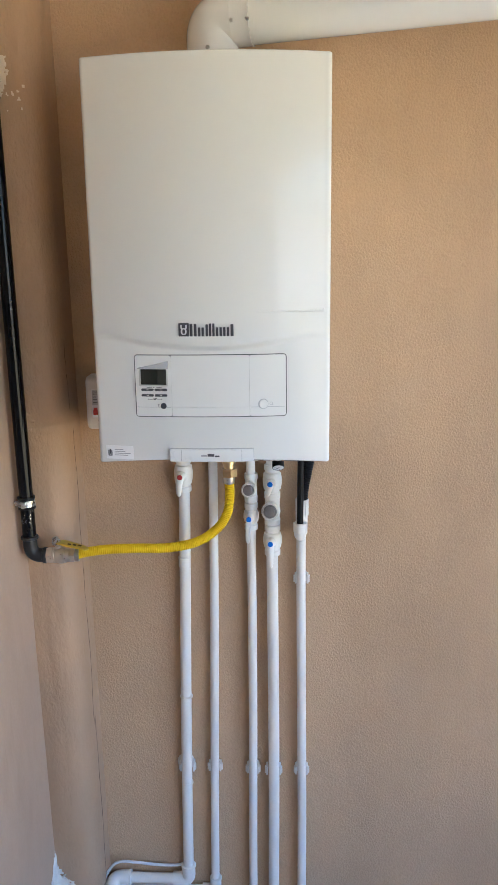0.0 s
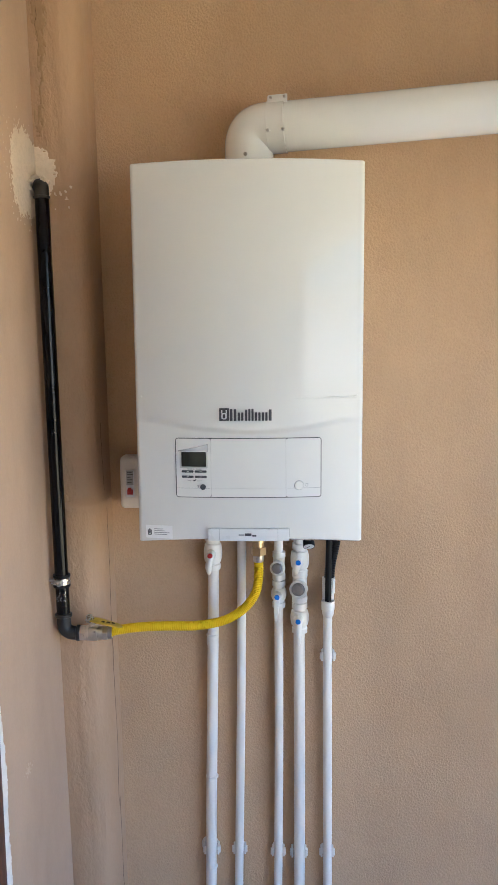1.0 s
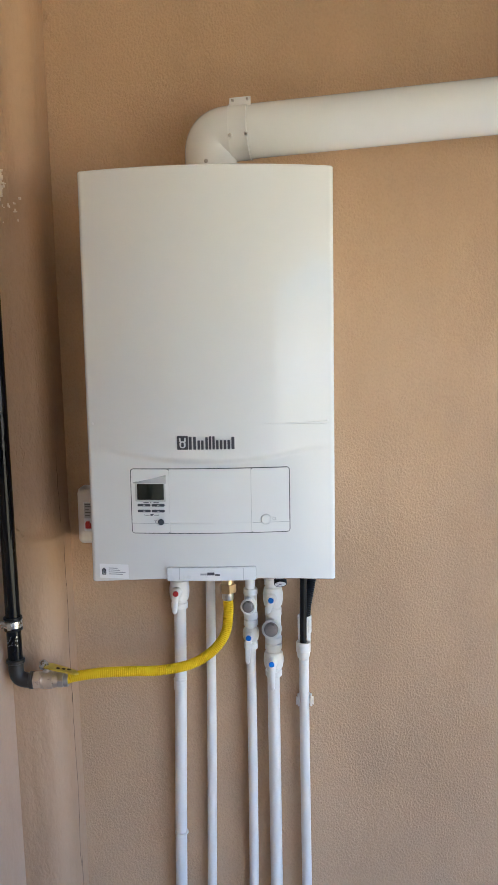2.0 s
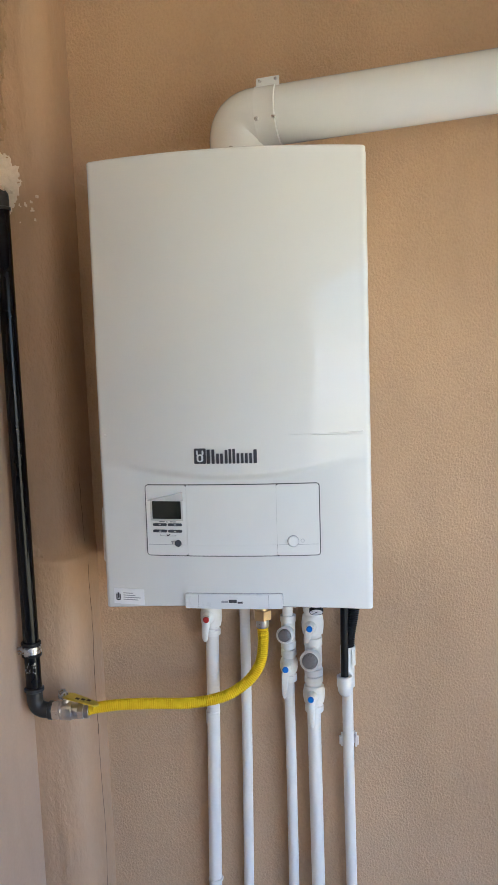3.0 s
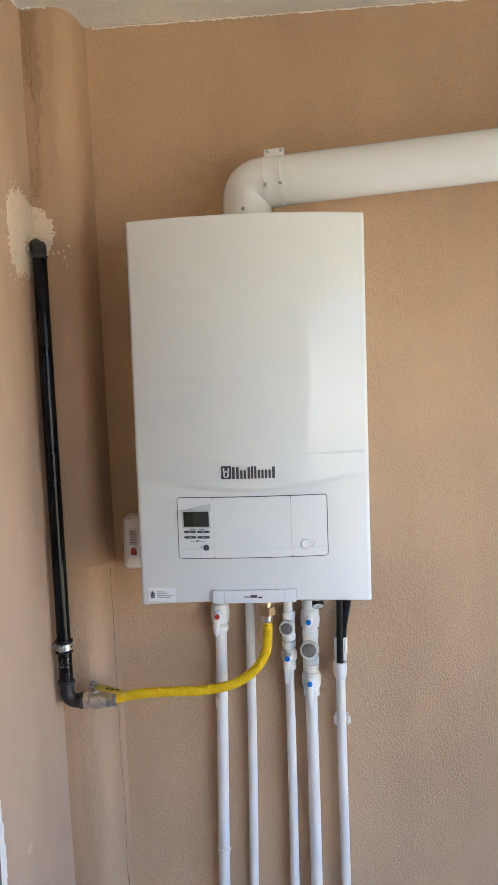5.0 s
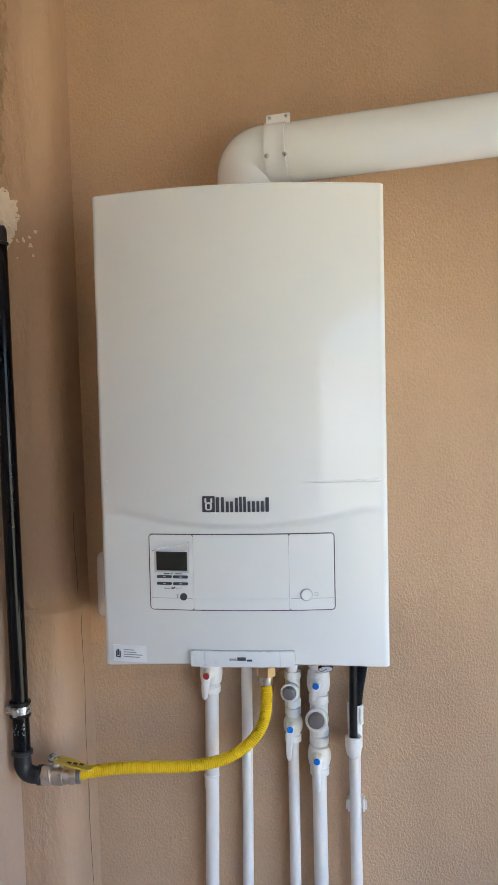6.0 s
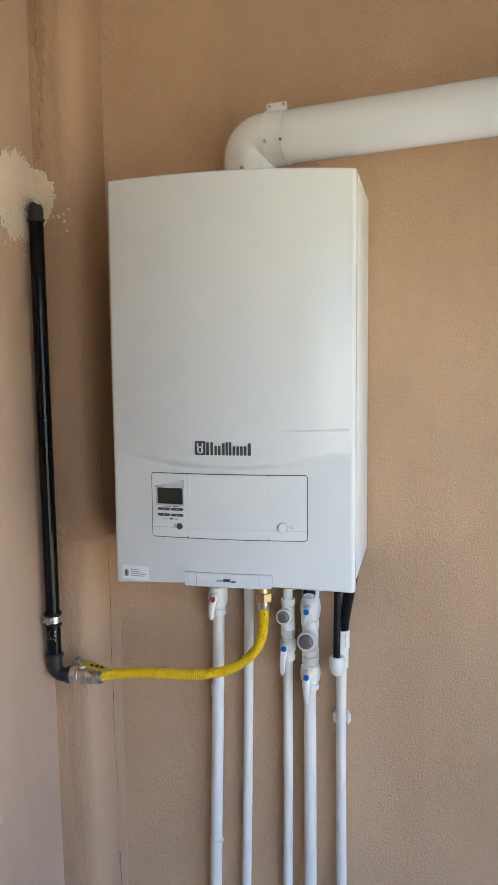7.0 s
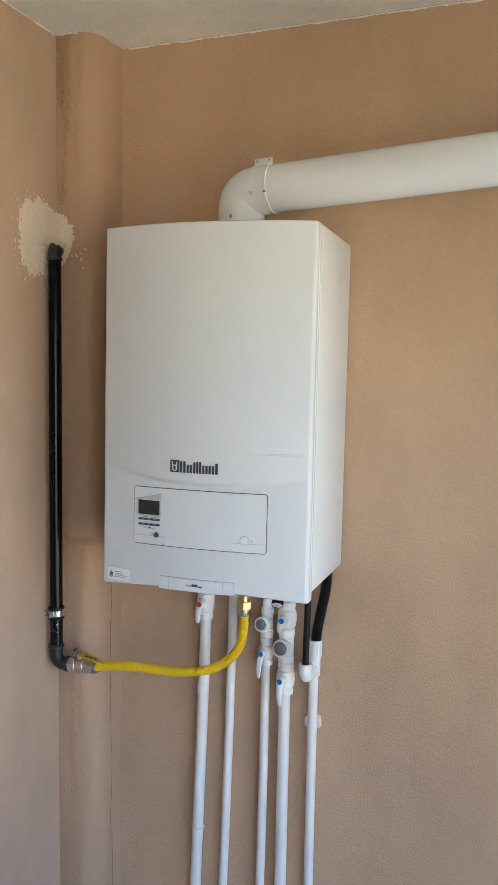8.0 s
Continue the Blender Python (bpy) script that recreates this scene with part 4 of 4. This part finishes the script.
zb = 0.119
pb = water_pipe("B", "thin white plastic water pipe fixed to the wall", zb + 0.03)
eb2 = at("B", zb)
part("elbow", join(sweep(bend(eb2 + Vector((0, 0, 0.034)), eb2, eb2 + Vector((-0.034, 0, 0)), 0.014), 0.0142, 24), ring(zb + 0.034, "B", 0.005, 0.006)), FITTING, pb)
part("pipe", sweep([eb2 + Vector((-0.026, 0, 0)), (-0.29, eb2.y, zb)], PIPE_R["B"], 24), PPR, pb)
part("elbow", sweep(bend((-0.27, eb2.y, zb), (-0.298, eb2.y, zb), (-0.306, eb2.y - 0.034, zb - 0.02), 0.015), 0.0142, 24), FITTING, pb)
part("pipe", sweep([(-0.304, eb2.y - 0.028, zb - 0.017), (-0.33, eb2.y - 0.16, zb - 0.09)], PIPE_R["B"], 24), PPR, pb)
water_pipe("C", "thin white plastic water pipe with strainer and valve above", 0.0)
water_pipe("D", "thick white plastic water pipe with two valves above", 0.0)
water_pipe("E", "white plastic condensate drain pipe", 0.0, 1.10)


def shutoff(name, z, half, cap, tip, label, size=1.0):
    """A white plastic ball valve on a pipe, with a blade lever and a coloured cap."""
    r = PIPE_R[name]
    c = at(name, z)
    v = thing("shutoff_valve", c, label, "valve", "white valves below the boiler")
    ax = at(name, z + 0.1) - at(name, z)
    b = r + 0.0062 * size
    part("valve_body", lathe(at(name, z - half), ax, [(0, r + 0.0005), (0, r + 0.0042), (0.0008, r + 0.0048), (0.0120, r + 0.0050), (0.0130, r + 0.0028), (0.0170, r + 0.0028), (0.0195, b), (half - 0.005, b + 0.0022), (half + 0.005, b + 0.0022),
                                                   (2 * half - 0.0195, b), (2 * half - 0.0170, r + 0.0028), (2 * half - 0.0130, r + 0.0028), (2 * half - 0.0120, r + 0.0050), (2 * half - 0.0008, r + 0.0048), (2 * half, r + 0.0042), (2 * half, r + 0.0005)], 28), FITTING, v)
    tip = Vector(tip)
    s = c + Vector((-0.004, -b, 0)) + Vector((0, 0, 0.002))
    part("stem", lathe(c + Vector((-0.002, -b * 0.5, 0)), (-0.12, -1, 0), [(0, 0.0125 * size), (b * 0.6, 0.0120 * size), (b * 0.6 + 0.006, 0.0085 * size), (b * 0.6 + 0.008, 0.0078 * size)], 24), FITTING, v)
    head = c + Vector((-0.004, -b - 0.010, 0.0))
    d = (tip - head)
    n = 14
    bm = bmesh.new()
    rows = []
    out = Vector((-0.1, -1, 0)).normalized()
    across = d.normalized().cross(out).normalized()
    for k in range(-3, n + 1):
        q = k / n
        p = head + d * max(q, -0.12 if k == -3 else (-0.10 if k == -2 else -0.06 if k == -1 else q)) + out * (0.006 * math.sin(math.pi * min(1, max(0, q))))
        w = 0.0088 * size * (1 - 0.42 * max(0, q))
        if k < 0:
            w *= (0.45, 0.78, 0.93)[k + 3]
        if k > n - 2:
            w *= (0.85, 0.45)[k - n + 1]
        h = 0.0040 - 0.0014 * max(0, q)
        rows.append([bm.verts.new(p + across * a * w + out * e * h) for a, e in ((-1, 0), (-0.8, 0.7), (0, 1), (0.8, 0.7), (1, 0), (0.8, -0.6), (-0.8, -0.6))])
    for u, w in zip(rows, rows[1:]):
        for k in range(7):
            bm.faces.new((u[k], u[(k + 1) % 7], w[(k + 1) % 7], w[k]))
    bm.faces.new(rows[0])
    bm.faces.new(rows[-1])
    lever = part("lever", bm, FITTING, v, smooth=50)
    part("cap", lathe(head + out * 0.0035, out, [(0, 0.0060), (0.0022, 0.0060), (0.0032, 0.0050)], 20), cap, lever, "blue cap" if cap is BLUE else "red cap")
    return v


def strainer(name, z, r_boss, r_plug, label):
    """A white strainer fitting: a socketed body with a round boss closed by a steel hexagon plug."""
    r = PIPE_R[name]
    c = at(name, z)
    s = thing("pipe_strainer", c, label, "strainer", "white strainers below the boiler")
    ax = at(name, z + 0.1) - at(name, z)
    h = r_boss + 0.016
    part("strainer_body", lathe(at(name, z - h), ax, [(0, r), (0, r + 0.0046), (0.012, r + 0.0050), (0.014, r + 0.0034), (2 * h - 0.014, r + 0.0034), (2 * h - 0.012, r + 0.0050), (2 * h, r + 0.0046), (2 * h, r)], 28), FITTING, s)
    out = Vector((-0.13, -1, 0.18)).normalized()
    b = c + out * 0.004 + Vector((0, 0, -0.004))
    part("boss", lathe(b, out, [(0, r_boss * 0.85), (0.012, r_boss), (0.030, r_boss), (0.033, r_boss - 0.0015), (0.033, r_plug + 0.0010), (0.028, r_plug + 0.0008)], 32), FITTING, s)
    plug = part("plug", lathe(b + out * 0.024, out, [(0, r_plug), (0.0105, r_plug), (0.0120, r_plug - 0.001)], 32), DULL_STEEL, s, "steel screw plug")
    part("plug_head", hex_nut(b + out * 0.035, out, 0.0045, r_plug * 0.86), DULL_STEEL, plug)
    return s


shutoff("A", 1.222, 0.040, RED, at("A", 1.222) + Vector((-0.008, -0.032, -0.044)), "white plastic shut-off valve with red cap on its lever")
strainer("C", 1.192, 0.0168, 0.0120, "small white plastic strainer with steel plug")
shutoff("C", 1.124, 0.032, BLUE, at("C", 1.124) + Vector((-0.007, -0.034, -0.055)), "white plastic shut-off valve with blue cap below a strainer", 0.85)
shutoff("D", 1.208, 0.038, BLUE, at("D", 1.208) + Vector((-0.012, -0.024, -0.030)), "white plastic shut-off valve with blue cap close under the boiler")
strainer("D", 1.143, 0.0205, 0.0148, "large white plastic strainer with steel plug")
shutoff("D", 1.068, 0.036, BLUE, at("D", 1.068) + Vector((-0.003, -0.034, -0.056)), "white plastic shut-off valve with blue cap on the thick pipe")


def pipe_clip(name, z, label):
    r, c = PIPE_R[name], at(name, z)
    w = back_y(c.x, z)
    k = thing("pipe_clip", (c.x, w, z), label, "pipe clip", "white pipe clips on the wall")
    part("foot", block(c.x - 0.0125, c.x + 0.0125, c.y + r * 0.7, w + 0.002, z - 0.010, z + 0.010, 0.0015), FITTING, k)
    for s in (-1, 1):
        part("jaw", block(*sorted((c.x + s * (r + 0.0006), c.x + s * (r + 0.0052))), c.y - r * 0.45, c.y + r + 0.004, z - 0.011, z + 0.011, 0.0012), FITTING, k)
        part("jaw_lip", block(*sorted((c.x + s * (r + 0.0052), c.x + s * (r + 0.0082))), c.y - r * 0.2, c.y + r * 0.5, z - 0.008, z + 0.008, 0.0008), FITTING, k)
    return k


pipe_clip("E", 0.972, "white plastic pipe clip holding the drain pipe")
for pipe_name in "BCDE":
    pipe_clip(pipe_name, 0.473, "white plastic pipe clip on the stucco wall")
ca = pipe_clip("A", 0.474, "white plastic pipe clip with a round rosette")
pca = at("A", 0.476)
part("rosette", lathe((pca.x - 0.005, back_y(pca.x, 0.476) + 0.001, 0.476), (0, -1, 0), [(0, 0.0215), (0.004, 0.0215), (0.007, 0.0180), (0.007, 0.0150), (0.003, 0.0140)], 32), FITTING, ca)


# ---- condensate drain ----
def condensate():
    e = at("E", 1.11)
    d = thing("drain_tee", (e.x, e.y, 1.085), "white plastic drain tee with two sockets", "fitting")
    part("tee_body", lathe((e.x, e.y, 1.083), (0, 0, 1), [(0, 0.0100), (0, 0.0134), (0.044, 0.0136), (0.045, 0.0120)], 28), FITTING, d)
    part("coupler", lathe((e.x + 0.001, e.y, 1.126), (0, 0, 1), [(0, 0.0125), (0.001, 0.0148), (0.038, 0.0150), (0.038, 0.0126), (0.030, 0.0124)], 28), FITTING, d)
    part("coupler_rib", block(e.x + 0.0085, e.x + 0.0105, e.y - 0.0150, e.y - 0.0115, 1.130, 1.160, 0.0006), FITTING, d)
    s = Vector((0.166, 0.206, 1.088))
    part("branch_elbow", join(sweep(bend(s + Vector((0, 0, 0.026)), s + Vector((0, 0, 0.010)), (e.x, e.y - 0.004, 1.098), 0.014, 8), 0.0132, 26),
                              lathe(s + Vector((0, 0, 0.020)), (0, 0, 1), [(0, 0.0132), (0.001, 0.0146), (0.021, 0.0148), (0.021, 0.0090), (0.016, 0.0088)], 28)), FITTING, d)
    t = thing("overflow_tube", (0.166, 0.206, 1.11), "rigid black plastic overflow tube under the boiler", "tube")
    part("tube", sweep([(0.166, 0.206, 1.118), (0.167, 0.206, 1.22), (0.169, 0.204, 1.335)], 0.0072, 20), RUBBER, t)
    h = thing("condensate_hose", (e.x, e.y, 1.155), "black corrugated condensate hose into the drain", "hose")
    fine = even(spline([(e.x + 0.002, e.y, 1.152), (e.x + 0.004, e.y, 1.185), (e.x + 0.0130, e.y - 0.002, 1.235), (e.x + 0.0230, e.y - 0.006, 1.290), (e.x + 0.0260, e.y - 0.010, 1.345)]), 0.00105)
    part("hose", sweep(fine, [0.0113 + 0.0008 * math.sin(k * math.pi / 2) for k in range(len(fine))], 18), RUBBER, h, smooth=60)


condensate()


def gauge():
    c, n = Vector((0.1200, 0.132, 1.275)), Vector((0.05, -0.66, -0.75)).normalized()
    g = thing("pressure_gauge", c, "small black pressure gauge with white dial under the boiler", "gauge")
    part("case", lathe(c - n * 0.034, n, [(0, 0.0105), (0.002, 0.0122), (0.031, 0.0126), (0.0350, 0.0126), (0.0358, 0.0121), (0.0358, 0.0115), (0.0345, 0.0112)], 28), RUBBER, g)
    dial = part("dial", lathe(c - n * 0.0005, n, [(0, 0.0113), (0.0018, 0.0113)], 28), DIAL, g, "white dial")
    a = n.orthogonal().normalized()
    b = n.cross(a)
    p = c + n * 0.0016
    part("needle", slab([p + a * 0.0010, p + b * 0.0075, p - a * 0.0010, p - b * 0.003], n, 0.0006), INK, dial)
    for q in (0.4, 1.6, 2.8):
        o = p + (a * math.cos(q) + b * math.sin(q)) * 0.0085
        part("marking", slab([o + a * 0.0011, o + b * 0.0011, o - a * 0.0011, o - b * 0.0011], n, 0.0003), INK, dial)
    part("case_stem", sweep([c - n * 0.033, c - n * 0.045, (0.119, 0.172, 1.34)], 0.008, 14), RUBBER, g)


gauge()


# ---- breaker box ----
def breaker_box():
    x0, x1, z0, z1 = -0.306, -0.228, 1.331, 1.450
    yb, yf = back_y(-0.27, 1.39), 0.246
    b = thing("breaker_box", ((x0 + x1) / 2, yb, z0), "small ivory plastic breaker box behind the boiler edge", "breaker box")
    body = block(x0, x1, yf + 0.012, yb + 0.001, z0, z1, 0.008, 4)
    part("back_shell", body, BOX, b)
    cover = block(x0 + 0.001, x1 - 0.001, yf, yf + 0.0115, z0 + 0.001, z1 - 0.001)
    long = [e for e in cover.edges if any(abs(v.co.y - yf) < 1e-6 for v in e.verts)]
    bmesh.ops.bevel(cover, geom=long, offset=0.0105, segments=6, affect="EDGES", profile=0.5)
    part("cover", cover, BOX, b)
    bx = -0.2905
    part("cover_rim", block(bx - 0.003, bx + 0.022, yf - 0.0010, yf + 0.003, 1.357, 1.425, 0.0006), BOX, b)
    br = part("breaker", block(bx, bx + 0.0185, yf - 0.0032, yf + 0.003, 1.360, 1.422, 0.0008), LABEL, b, "white circuit breaker")
    part("toggle", join(block(bx + 0.0028, bx + 0.0158, yf - 0.0062, yf - 0.0030, 1.366, 1.378, 0.001), block(bx + 0.0055, bx + 0.0130, yf - 0.0120, yf - 0.0055, 1.372, 1.3825, 0.001)), RED, br, "red breaker toggle")
    part("breaker_label", block(bx + 0.0012, bx + 0.0173, yf - 0.0036, yf - 0.0031, 1.3875, 1.4212), BEZEL, br, "grey printed breaker face")
    for k, (z, w) in enumerate(((1.417, 0.011), (1.4125, 0.013), (1.406, 0.008), (1.400, 0.012), (1.3935, 0.010))):
        part("marking", block(bx + 0.003, bx + 0.003 + w, yf - 0.0040, yf - 0.0030, z - 0.0007, z + 0.0007), INK, br)
    part("cover_hinge", block(x0 + 0.02, x0 + 0.034, yf + 0.004, yf + 0.014, z1, z1 + 0.004, 0.001), BOX, b)
    part("entry_stub", lathe((x1 - 0.012, 0.275, z0 - 0.006), (0, 0, 1), [(0, 0.006), (0.008, 0.006)], 14), BOX, b)


breaker_box()

# ---- cable at the foot ----
cable = thing("white_cable", (-0.30, 0.27, 0.0), "thin white cable lying over the bottom pipes", "cable")
part("sheath", sweep(spline([(-0.372, 0.205, 0.0), (-0.352, 0.245, 0.09), (-0.335, 0.262, 0.147), (-0.312, 0.272, 0.187), (-0.288, 0.276, 0.198), (-0.25, 0.279, 0.194), (-0.20, 0.281, 0.187), (-0.16, 0.283, 0.185), (-0.135, 0.284, 0.188), (-0.122, 0.286, 0.206), (-0.119, 0.288, 0.26), (-0.117, 0.288, 0.40), (-0.113, 0.289, 0.475)]), 0.0036, 10), CABLE, cable)
